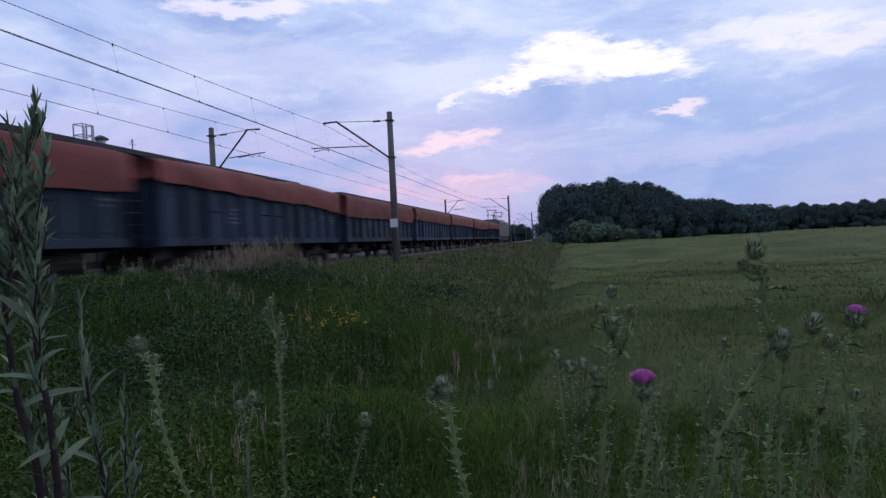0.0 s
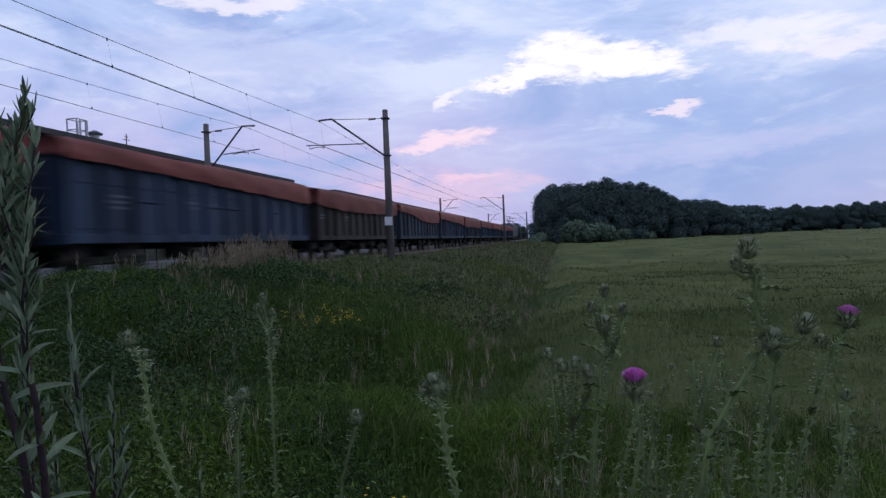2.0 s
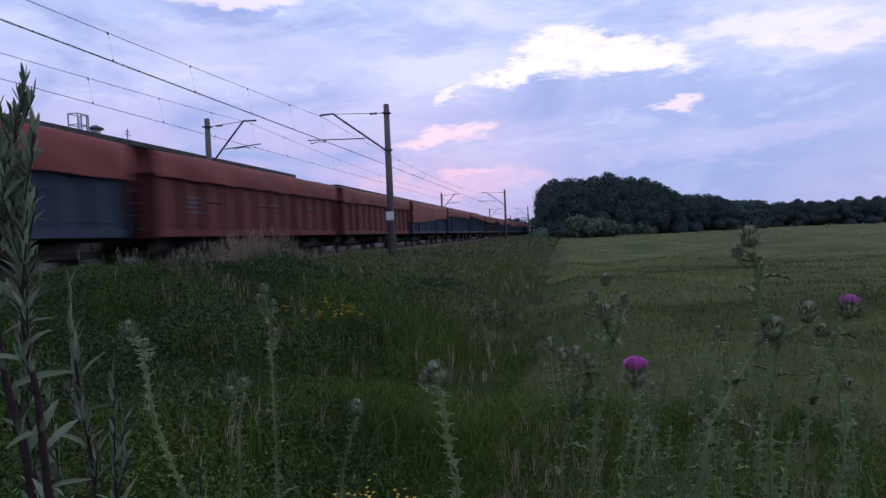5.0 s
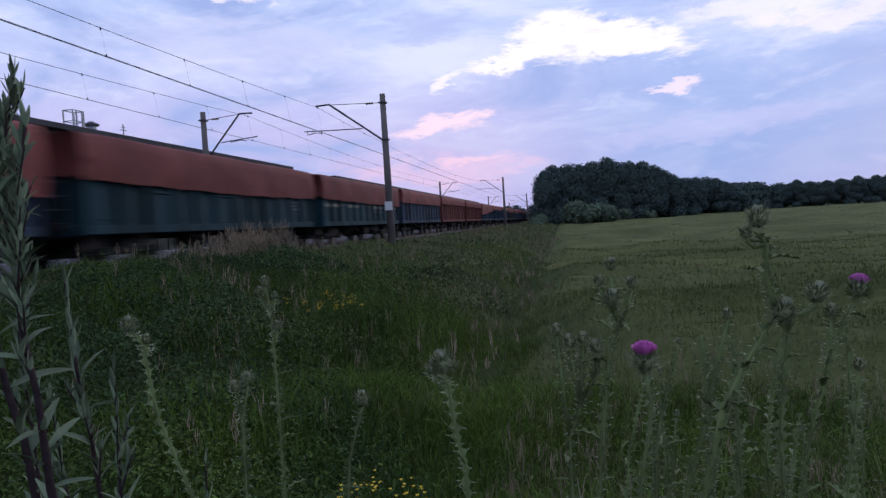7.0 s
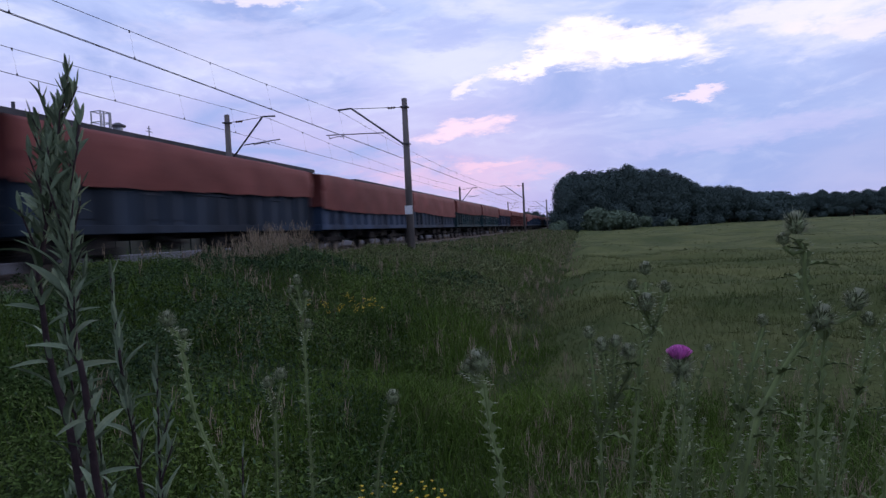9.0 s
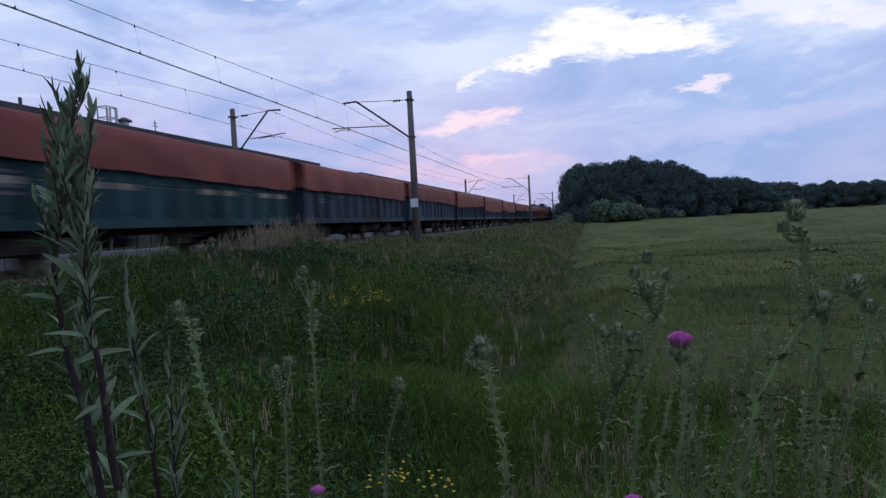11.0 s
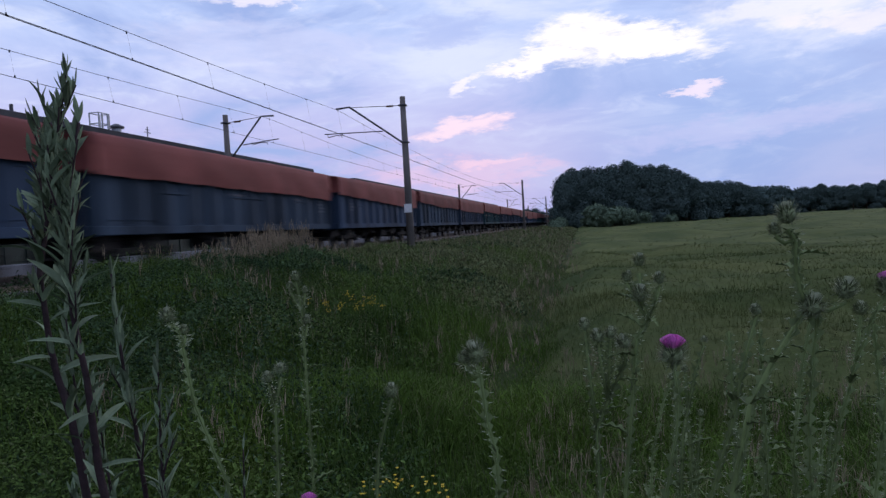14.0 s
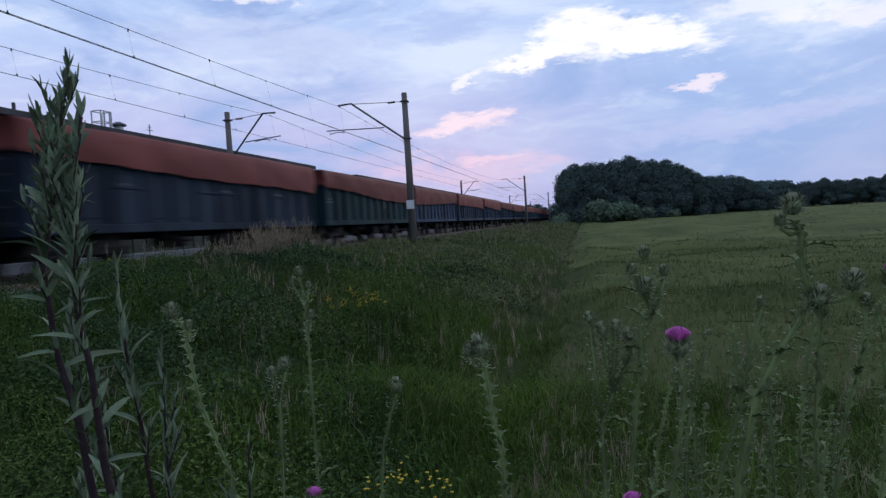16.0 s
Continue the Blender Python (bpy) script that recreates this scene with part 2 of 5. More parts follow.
BODY = dict(
    navy=material("navy_wagon_paint", (0.036, 0.060, 0.102), 0.75, 0.38, 1.7, 11.0, 0.2, stretch=(1, 1, 0.10), gloss=0.12, per=0.25),
    slate=material("slate_wagon_paint", (0.035, 0.054, 0.080), 0.8, 0.38, 1.7, 11.0, 0.2, stretch=(1, 1, 0.10), gloss=0.12, per=0.25),
    brown=material("brown_wagon_paint", (0.040, 0.036, 0.035), 0.8, 0.4, 1.7, 11.0, 0.2, stretch=(1, 1, 0.10), gloss=0.12, per=0.2),
    red=material("oxide_red_wagon_paint", (0.135, 0.042, 0.036), 0.75, 0.6, 1.7, 11.0, 0.2, stretch=(1, 1, 0.10), gloss=0.12),
    teal=material("teal_wagon_paint", (0.016, 0.048, 0.058), 0.75, 0.4, 1.7, 11.0, 0.2, stretch=(1, 1, 0.10), gloss=0.12, per=0.2),
)


# ---- helpers for building ----
def part(name, bm, mat, parent=None, label="", smooth=False):
    """Links a bmesh as one mesh object, under a thing or a part."""
    me = bpy.data.meshes.new(name)
    bm.to_mesh(me)
    bm.free()
    me.materials.append(mat)
    if smooth:
        me.polygons.foreach_set("use_smooth", [True] * len(me.polygons))
    ob = new(name, me)
    ob.parent = parent
    return tagged(ob, label)


def again(ob, name, m, parent, label=""):
    """Another object on the same mesh."""
    o = new(name, ob.data)
    o.parent = parent
    o.matrix_basis = m
    return tagged(o, label)


def thing(name, m, label, category, group="", kind=""):
    ob = new(name)
    ob.matrix_basis = m
    return tagged(ob, label, category, group, kind)


def raw(name, verts, tris, mat, parent=None, smooth=False):
    """A mesh object from arrays."""
    me = bpy.data.meshes.new(name)
    me.from_pydata(np.asarray(verts).tolist(), [], np.asarray(tris).tolist())
    me.materials.append(mat)
    if smooth:
        me.polygons.foreach_set("use_smooth", [True] * len(me.polygons))
    ob = new(name, me)
    ob.parent = parent
    return ob


def box(bm, c, s, bevel=0.0):
    v = bmesh.ops.create_cube(bm, size=1.0, matrix=Matrix.Translation(c) @ Matrix.Diagonal((*s, 1)))["verts"]
    if bevel:
        bmesh.ops.bevel(bm, geom=list({e for x in v for e in x.link_edges}), offset=bevel, segments=1, affect="EDGES")
    return bm


def tube(bm, pts, radii, n=8, cap=True):
    """A round bar along points; radii: one number or one a point."""
    pts = [Vector(p) for p in pts]
    radii = [radii] * len(pts) if isinstance(radii, (int, float)) else radii
    rings = []
    for i, p in enumerate(pts):
        d = (pts[min(i + 1, len(pts) - 1)] - pts[max(i - 1, 0)]).normalized()
        a = d.cross(Vector((0, 0, 1)) if abs(d.z) < 0.9 else Vector((1, 0, 0))).normalized()
        b = d.cross(a)
        rings.append([bm.verts.new(p + radii[i] * (math.cos(k * math.tau / n) * a + math.sin(k * math.tau / n) * b)) for k in range(n)])
    for r, s in zip(rings, rings[1:]):
        for k in range(n):
            bm.faces.new((r[k], r[(k + 1) % n], s[(k + 1) % n], s[k]))
    if cap:
        bm.faces.new(rings[0][::-1])
        bm.faces.new(rings[-1])
    return bm


def B():
    return bmesh.new()


# ---- ground ----
def ground_z(x, y):
    x, y = np.asarray(x, float), np.asarray(y, float)
    z = np.interp(x, [-60, -24, -19, -9.4, -8.0, -5.5, -2.6, -1.8, 0, 4, 60], [-0.6, -0.55, -0.45, -0.45, -0.55, -0.85, -1.1, -1.32, -1.38, -1.42, -1.45])
    z = z + 0.05 * np.sin(0.7 * x + 0.4 * y) * np.sin(0.31 * y + 1.0) * (x > -9) * (np.abs(x) < 200)
    near = np.exp(-((x + 0.8) ** 2 + (y - 1.5) ** 2) / 12.0)
    return z + (-0.85 - z) * near


def ground():
    xs = np.concatenate([[-3500, -1200, -400, -150, -80], np.arange(-60, -20, 4), np.arange(-20, 6, 0.5), np.arange(6, 40, 2), np.arange(40, 130, 8), [150, 250, 500, 1200, 3500]])
    ys = np.concatenate([[-3500, -1200, -400, -150, -60, -30, -15], np.arange(-8, 30, 0.7), np.arange(30, 100, 3), np.arange(100, 320, 10), [350, 450, 700, 1200, 2200, 3500]])
    gx, gy = np.meshgrid(xs, ys)
    v = np.stack([gx, gy, ground_z(gx, gy)], -1).reshape(-1, 3)
    nx = len(xs)
    i, j = np.meshgrid(np.arange(nx - 1), np.arange(len(ys) - 1))
    a = (j * nx + i).ravel()
    f = np.stack([a, a + 1, a + nx + 1, a + nx], -1)
    ob = raw("ground", v, f, M["soil"], smooth=True)
    tagged(ob, "dark earth and plant litter under weeds beside the railway", "ground", kind="structure")


ground()


def railway():
    bm = B()
    prof = [(-19.0, -0.6), (-17.9, -0.21), (-9.9, -0.21), (-9.1, -0.6)]
    rows = []
    for y in list(np.arange(-360, 0, 40)) + list(np.arange(0, 60, 1.5)) + list(np.arange(60, 1300, 60)):
        rows.append([bm.verts.new((x + 0.05 * math.sin(y * 2.1 + k), y, z + 0.02 * math.sin(3.1 * y + 2 * k))) for k, (x, z) in enumerate(prof)])
    for r, s in zip(rows, rows[1:]):
        for k in range(3):
            bm.faces.new((r[k], r[k + 1], s[k + 1], s[k]))
    tagged(part("ballast", bm, M["ballast"]), "grey crushed stone ballast under two railway tracks", "ballast", kind="structure")
    bm = B()
    box(bm, (0, 0, -0.165), (2.5, 0.26, 0.13), 0.02)
    first = part("sleeper", bm, M["sleeper"])
    for track, x in (("track_near", -12.0), ("track_far", -15.55)):
        t = thing(track, Matrix.Translation((x, 0, 0)), "railway track with worn steel rails on concrete sleepers", "track", kind="structure")
        for side in (-0.753, 0.753):
            bm = B()
            for zc, w, h in ((-0.018, 0.07, 0.036), (-0.08, 0.02, 0.10), (-0.14, 0.13, 0.02)):
                box(bm, (side, 470, zc), (w, 1640, h))
            part("rail", bm, M["rail"], t)
        for k in range(110):
            again(first, "sleeper", Matrix.Translation((0, 4 + 0.6 * k, 0)), t)
    bpy.data.objects.remove(first)


railway()


# ---- buildings behind the tracks ----
def hall(y0, y1, depth, top, label):
    h = thing("warehouse", Matrix.Translation((-22, (y0 + y1) / 2, 0)), label, "warehouse")
    L = y1 - y0
    bm = B()
    box(bm, (-depth / 2, 0, (top - 0.25 - 0.6) / 2 + 0.0), (depth, L, top - 0.25 + 0.6))
    n = int(L / 1.0)
    for k in range(n + 1):
        box(bm, (0.02, -L / 2 + k * L / n, 2.8), (0.05, 0.12, 5.2))
    part("wall", bm, M["cladding"], h)
    bm = B()
    box(bm, (-depth / 2 + 0.1, 0, top - 0.12), (depth + 0.5, L + 0.3, 0.26), 0.02)
    part("roof", bm, M["roofing"], h, "flat bitumen roof with a dark edge")
    return h


first_hall = hall(-45, 51.3, 14, 6.05, "long flat-roofed warehouse with dark green cladding")
second_hall = hall(61.6, 171, 14, 6.0, "long flat-roofed warehouse with dark green cladding, farther along")


def platform():
    p = thing("loading_platform", Matrix.Translation((-20.2, 60, 0)), "pale concrete loading platform along the warehouse", "platform", kind="structure")
    bm = B()
    box(bm, (-0.9, 0, -0.25), (1.8, 240, 0.95), 0.02)
    part("platform_edge", bm, M["concrete"], p)
    bm = B()
    for k in range(80):
        box(bm, (0.004, -118 + 3 * k, -0.15), (0.012, 0.03, 0.9))
    part("joint_strip", bm, M["roofing"], p)


platform()


def roof_bits():
    z = 6.06
    c = thing("roof_ladder_cage", Matrix.Translation((-22.6, 28.5, z - 0.1)), "galvanised steel ladder cage at the warehouse roof edge", "ladder")
    for x in (-0.5, 0.5):
        for y in (-0.4, 0.4):
            bm = B()
            tube(bm, [(x * 0.5, y * 0.85, 0), (x * 0.5, y * 0.85, 1.0)], 0.035, 6)
            part("post", bm, M["zinc"], c)
    for zz in (0.5, 1.0):
        bm = B()
        tube(bm, [(-0.25, -0.34, zz), (0.25, -0.34, zz), (0.25, 0.34, zz), (-0.25, 0.34, zz), (-0.25, -0.34, zz)], 0.025, 6)
        part("rail", bm, M["zinc"], c)
    for y in (-0.18, 0.18):
        bm = B()
        tube(bm, [(0.30, y, -0.6), (0.30, y, 1.0)], 0.04, 6)
        part("ladder_stile", bm, M["zinc"], c)
    v = thing("roof_ventilator", Matrix.Translation((-22.5, 29.5, z)), "round grey metal ventilator on the warehouse roof", "ventilator")
    bm = B()
    tube(bm, [(0, 0, 0), (0, 0, 0.35)], 0.22, 12)
    part("shaft", bm, M["zinc"], v)
    bm = B()
    tube(bm, [(0, 0, 0.35), (0, 0, 0.42), (0, 0, 0.55)], [0.36, 0.36, 0.1], 12)
    part("cowl", bm, M["steel"], v)
    a = thing("roof_antenna", Matrix.Translation((-22.5, 31.85, z)), "thin television antenna on the warehouse roof", "antenna")
    bm = B()
    tube(bm, [(0, 0, 0), (0, 0, 0.75)], 0.025, 6)
    part("pole", bm, M["steel"], a)
    for zz, w in ((0.45, 0.5), (0.6, 0.3)):
        bm = B()
        tube(bm, [(0, -w / 2, zz), (0, w / 2, zz)], 0.02, 5)
        part("element", bm, M["steel"], a)
    p = thing("vent_pipe", Matrix.Translation((-22.6, 23.6, z)), "short dark vent pipe on the warehouse roof", "pipe")
    bm = B()
    tube(bm, [(0, 0, 0), (0, 0, 0.5)], 0.07, 8)
    part("pipe", bm, M["steel"], p)


roof_bits()


# ---- overhead line ----
SPAN, Y0 = 63.0, 31.0


def mast(side, label):
    """side +1: beside the near track, arm towards -x; -1: beyond the far track, arm towards +x."""
    t = thing("catenary_mast", Matrix.Identity(4), label, "mast", "catenary masts along the line")
    bm = B()
    tube(bm, [(0, 0, -0.9), (0, 0, 3), (0, 0, 6.82)], [0.19, 0.16, 0.125], 10)
    part("pole", bm, M["mast"], t, smooth=True)
    s = -side
    reach = 3.15 if side > 0 else 2.45
    bm = B()
    tube(bm, [(s * 0.12, 0, 4.72 if side > 0 else 4.6), (s * (reach - 0.55), 0, 6.58), (s * (reach + 0.1), 0, 6.55)], 0.045, 8)
    part("cantilever", bm, M["steel"], t)
    bm = B()
    tube(bm, [(0, 0, 6.42), (s * (reach - 0.5), 0, 6.56)], 0.016, 6)
    part("stay_rod", bm, M["steel"], t)
    for z, x in ((6.44, 0.45),):
        bm = B()
        pts = [(s * (x + 0.06 * k), 0, z) for k in range(7)]
        tube(bm, pts, [0.03, 0.06, 0.03, 0.06, 0.03, 0.06, 0.03], 8)
        part("insulator", bm, M["glaze"], t)
    for z in (6.42, 4.72):
        bm = B()
        box(bm, (0, 0, z), (0.36, 0.34, 0.07), 0.01)
        part("clamp", bm, M["steel"], t)
    far = 3.9 if side > 0 else 2.75
    root = (s * 1.05, 0, 5.32) if side > 0 else (s * 0.85, 0, 5.28)
    bm = B()
    tube(bm, [root, (s * far, 0, 5.42)], 0.026, 6)
    part("registration_arm", bm, M["steel"], t)
    a, b = (3.75, 3.05) if side > 0 else (1.35, 2.15)
    bm = B()
    tube(bm, [(s * a, 0, 5.40 if side > 0 else 5.36), (s * a, 0, 5.25), (s * (a * 0.4 + b * 0.6), 0, 5.32), (s * b, 0, 5.28), (s * b, 0, 5.2)], 0.020, 6)
    part("steady_arm", bm, M["steel"], t)
    if side > 0:
        bm = B()
        box(bm, (0, -0.19, 1.66), (0.36, 0.02, 0.40), 0.004)
        part("sign_plate", bm, M["plate"], t, "small white enamel plate on the mast")
    return t


near_mast = mast(1, "weathered concrete railway mast with a small white plate and steel arm")
far_mast = mast(-1, "weathered concrete railway mast with a steel arm beyond the tracks")
near_mast.matrix_basis = Matrix.Translation((-8.53, Y0, 0))
far_mast.matrix_basis = Matrix.Translation((-17.55, Y0, 0))
for k in (-2, -1, 1, 2, 3, 4, 5):
    farther = copy_thing(near_mast, Matrix.Translation((-8.53, Y0 + SPAN * k, 0)))
    bpy.data.objects.remove([c for c in farther.children if c.name.startswith("sign_plate")][0])
    tagged(farther, "weathered concrete railway mast with a steel arm beside the track")
    copy_thing(far_mast, Matrix.Translation((-17.55, Y0 + SPAN * k, 0)))


def line(x, low, top, name):
    def zm(y):
        u = ((y - Y0) / SPAN) % 1.0
        return top - 0.64 * (1 - (2 * u - 1) ** 2)

    t = thing(name, Matrix.Translation((x, 0, 0)), "overhead contact line of dark weathered wire with droppers", "wire", "overhead wires")
    ys = np.arange(Y0 - 2 * SPAN, Y0 + 6 * SPAN + 0.1, SPAN / 14)
    bm = B()
    tube(bm, [(0, y, zm(y)) for y in ys], 0.0085, 5)
    part("messenger_wire", bm, M["wire"], t)
    bm = B()
    tube(bm, [(0.15 * math.cos(math.pi * (y - Y0) / SPAN), y, low) for y in ys], 0.010, 5)
    part("contact_wire", bm, M["wire"], t)
    if top > 6.45:
        bm = B()
        tube(bm, [(0.15 * math.cos(math.pi * (y - Y0) / SPAN) + 0.05, y, low) for y in ys], 0.008, 5)
        part("contact_wire", bm, M["wire"], t)
    for k in range(-2, 4):
        for q in range(17):
            y = Y0 + SPAN * (k + (q + 0.01) / 17)
            xc = 0.15 * math.cos(math.pi * (y - Y0) / SPAN)
            bm = B()
            tube(bm, [(xc, y, low), (xc, y, low + 0.07)], [0.03, 0.012], 5)
            tube(bm, [(xc, y, low + 0.06), (0, y, zm(y))], 0.0022, 4)
            tube(bm, [(0, y, zm(y) - 0.05), (0, y, zm(y) + 0.02)], [0.02, 0.02], 5)
            part("dropper", bm, M["wire"], t)


line(-11.72, 5.31, 6.50, "overhead_wire_near")
line(-15.25, 5.25, 6.43, "overhead_wire_far")


# ---- train ----
def bogie_parts():
    """Meshes that all wagons share."""
    out = {}
    bm = B()
    for s in (-1, 1):
        x = s * 1.02
        box(bm, (x, 0, 0.52), (0.10, 2.3, 0.16), 0.02)
        box(bm, (x, 0, 0.66), (0.12, 0.7, 0.26), 0.03)
        for y in (-0.9, 0.9):
            box(bm, (x + s * 0.04, y, 0.46), (0.18, 0.26, 0.26), 0.03)
    box(bm, (0, 0, 0.66), (2.0, 0.4, 0.2), 0.02)
    out["bogie"] = part("bogie", bm, M["under"])
    bm = B()
    for x in (-0.753, 0.753):
        s = 1 if x > 0 else -1
        tube(bm, [(x - 0.065 * s, 0, 0), (x - 0.04 * s, 0, 0), (x - 0.03 * s, 0, 0), (x + 0.065 * s, 0, 0)], [0.49, 0.49, 0.462, 0.455], 24)
        tube(bm, [(x, 0, 0), (x + 0.10 * s, 0, 0)], [0.14, 0.11], 12)
    tube(bm, [(-0.95, 0, 0), (0.95, 0, 0)], 0.075, 10)
    out["wheelset"] = part("wheelset", bm, M["wheel"])
    bm = B()
    tube(bm, [(0, 0, 0), (0, 0.32, 0)], 0.09, 10)
    tube(bm, [(0, 0.32, 0), (0, 0.38, 0)], [0.21, 0.225], 16)
    out["buffer"] = part("buffer", bm, M["under"])
    bm = B()
    box(bm, (0, 0, 0.88), (0.5, 13.0, 0.26), 0.02)
    for y in (-6.3, -4.5, -1.5, 1.5, 4.5, 6.3):
        box(bm, (0, y, 0.9), (2.6, 0.2, 0.16), 0.01)
    box(bm, (0.9, 0.8, 0.62), (0.4, 0.9, 0.34), 0.04)
    tube(bm, [(0.5, -1.6, 0.66), (0.5, -0.5, 0.66)], 0.19, 12)
    for y in (-2.4, 2.4):
        tube(bm, [(1.2, y, 0.86), (1.2, y * 0.45, 0.62)], 0.035, 6)
    out["underframe"] = part("underframe", bm, M["under"])
    bm = B()
    for s in (1,):
        tube(bm, [(1.40, 6.2 * s, 0.85), (1.40, 6.2 * s, 0.45), (1.40, 5.85 * s, 0.45), (1.40, 5.85 * s, 0.85)], 0.02, 6)
        box(bm, (1.40, 6.02 * s, 0.46), (0.24, 0.4, 0.03))
    out["step"] = part("step", bm, M["under"])
    bm = B()
    for z in np.arange(1.15, 2.9, 0.3):
        tube(bm, [(-0.2, 0, z), (0.2, 0, z)], 0.016, 5)
    for x in (-0.2, 0.2):
        tube(bm, [(x, 0, 1.0), (x, 0, 2.8)], 0.018, 5)
    out["ladder"] = part("ladder", bm, M["steel"])
    for o in out.values():
        scene.collection.objects.unlink(o)
    return {k: o.data for k, o in out.items()}


SHARED = bogie_parts()
SIDE = {}


def wagon_side(colour):
    """Open wagon body: plates, posts, sill, top rail."""
    if colour in SIDE:
        return SIDE[colour]
    bm = B()
    for s in (-1, 1):
        box(bm, (s * 1.36, 0, 1.98), (0.03, 12.76, 1.95))
        box(bm, (s * 1.40, 0, 0.98), (0.14, 12.80, 0.20), 0.015)
        box(bm, (s * 1.40, 0, 2.94), (0.12, 12.80, 0.12), 0.015)
        for k in range(13):
            y = -6.32 + 12.64 * k / 12
            box(bm, (s * 1.415, y, 1.97), (0.115, 0.16, 1.82), 0.02)
        for k in range(12):
            y = -6.32 + 12.64 * (k + 0.5) / 12
            if k in (2, 5, 6, 9):
                box(bm, (s * 1.385, y, 1.45), (0.03, 0.80, 0.74), 0.01)
                box(bm, (s * 1.40, y, 1.88), (0.05, 0.80, 0.06), 0.01)
            for z in (1.22, 2.2):
                box(bm, (s * 1.38, y, z), (0.025, 0.86, 0.03))
        box(bm, (0, s * 6.36, 1.95), (2.74, 0.04, 1.95))
        for x in (-1.1, -0.4, 0.4, 1.1):
            box(bm, (x, s * 6.42, 1.95), (0.12, 0.10, 1.9), 0.015)
        box(bm, (0, s * 6.42, 0.98), (2.80, 0.14, 0.24), 0.02)
    box(bm, (0, 0, 1.05), (2.7, 12.7, 0.06))
    body = part("body", bm, BODY[colour])
    scene.collection.objects.unlink(body)
    SIDE[colour] = body.data
    return body.data


def put(name, mesh, parent, m=None, label=""):
    o = new(name, mesh)
    o.parent = parent
    if m is not None:
        o.matrix_basis = m
    return tagged(o, label)


def tarp_mesh(hems, seed, bulge):
    """A cover draped over the load: hem height along the wagon, a little slack and ripple."""
    rng = np.random.default_rng(seed)
    ys = np.linspace(-6.5, 6.5, 53)
    u = np.linspace(0, 1, len(hems))
    ph = rng.uniform(0, 6.28, 6)
    rows = []
    for y in ys:
        q = (y + 6.5) / 13
        hem = float(np.interp(q, u, hems)) + 0.014 * math.sin(3.3 * y + ph[0]) + 0.008 * math.sin(9 * y + ph[1]) + rng.uniform(-0.006, 0.006)
        end = min(1.0, (6.5 - abs(y)) / 0.7)
        crown = 3.10 + 0.07 * end + bulge * (0.5 + 0.5 * math.sin(0.95 * y + ph[2])) * end
        shoulder = 3.02 + bulge * 0.5 * (0.5 + 0.5 * math.sin(1.2 * y + ph[3])) * end
        rip = lambda k: 0.012 * math.sin(2.1 * y + ph[4] + k) + 0.006 * math.sin(6.7 * y + ph[5] + 2 * k)
        half = []
        for k in range(6):
            f = k / 5
            half.append((1.515 + 0.03 * math.sin(f * 3.1) + rip(k), hem + (shoulder - 0.06 - hem) * f))
        half += [(1.44, shoulder + 0.02), (1.05, (shoulder + crown) / 2 + 0.03 + rip(7)), (0.5, crown - 0.02 + rip(9)), (0, crown)]
        sec = [(x, z) for x, z in half] + [(-x, z) for x, z in half[-2::-1]]
        rows.append([(x, y, z) for x, z in sec])
    n = len(rows[0])
    verts = [p for r in rows for p in r]
    faces = []
    for j in range(len(rows) - 1):
        for k in range(n - 1):
            a = j * n + k
            faces.append((a, a + 1, a + n + 1, a + n))
    for j in (0, len(rows) - 1):
        base = len(verts)
        y = rows[j][0][1]
        drop = float(hems[0 if j == 0 else -1]) + 0.12
        verts += [(x * 0.98, y * 1.004, drop + 0.05 * math.sin(4 * x)) for x, _, z in rows[j]]
        for k in range(n - 1):
            faces.append((j * n + k, j * n + k + 1, base + k + 1, base + k))
    me = bpy.data.meshes.new("tarpaulin")
    me.from_pydata(verts, [], faces)
    me.materials.append(M["tarp"])
    me.polygons.foreach_set("use_smooth", [True] * len(me.polygons))
    return me


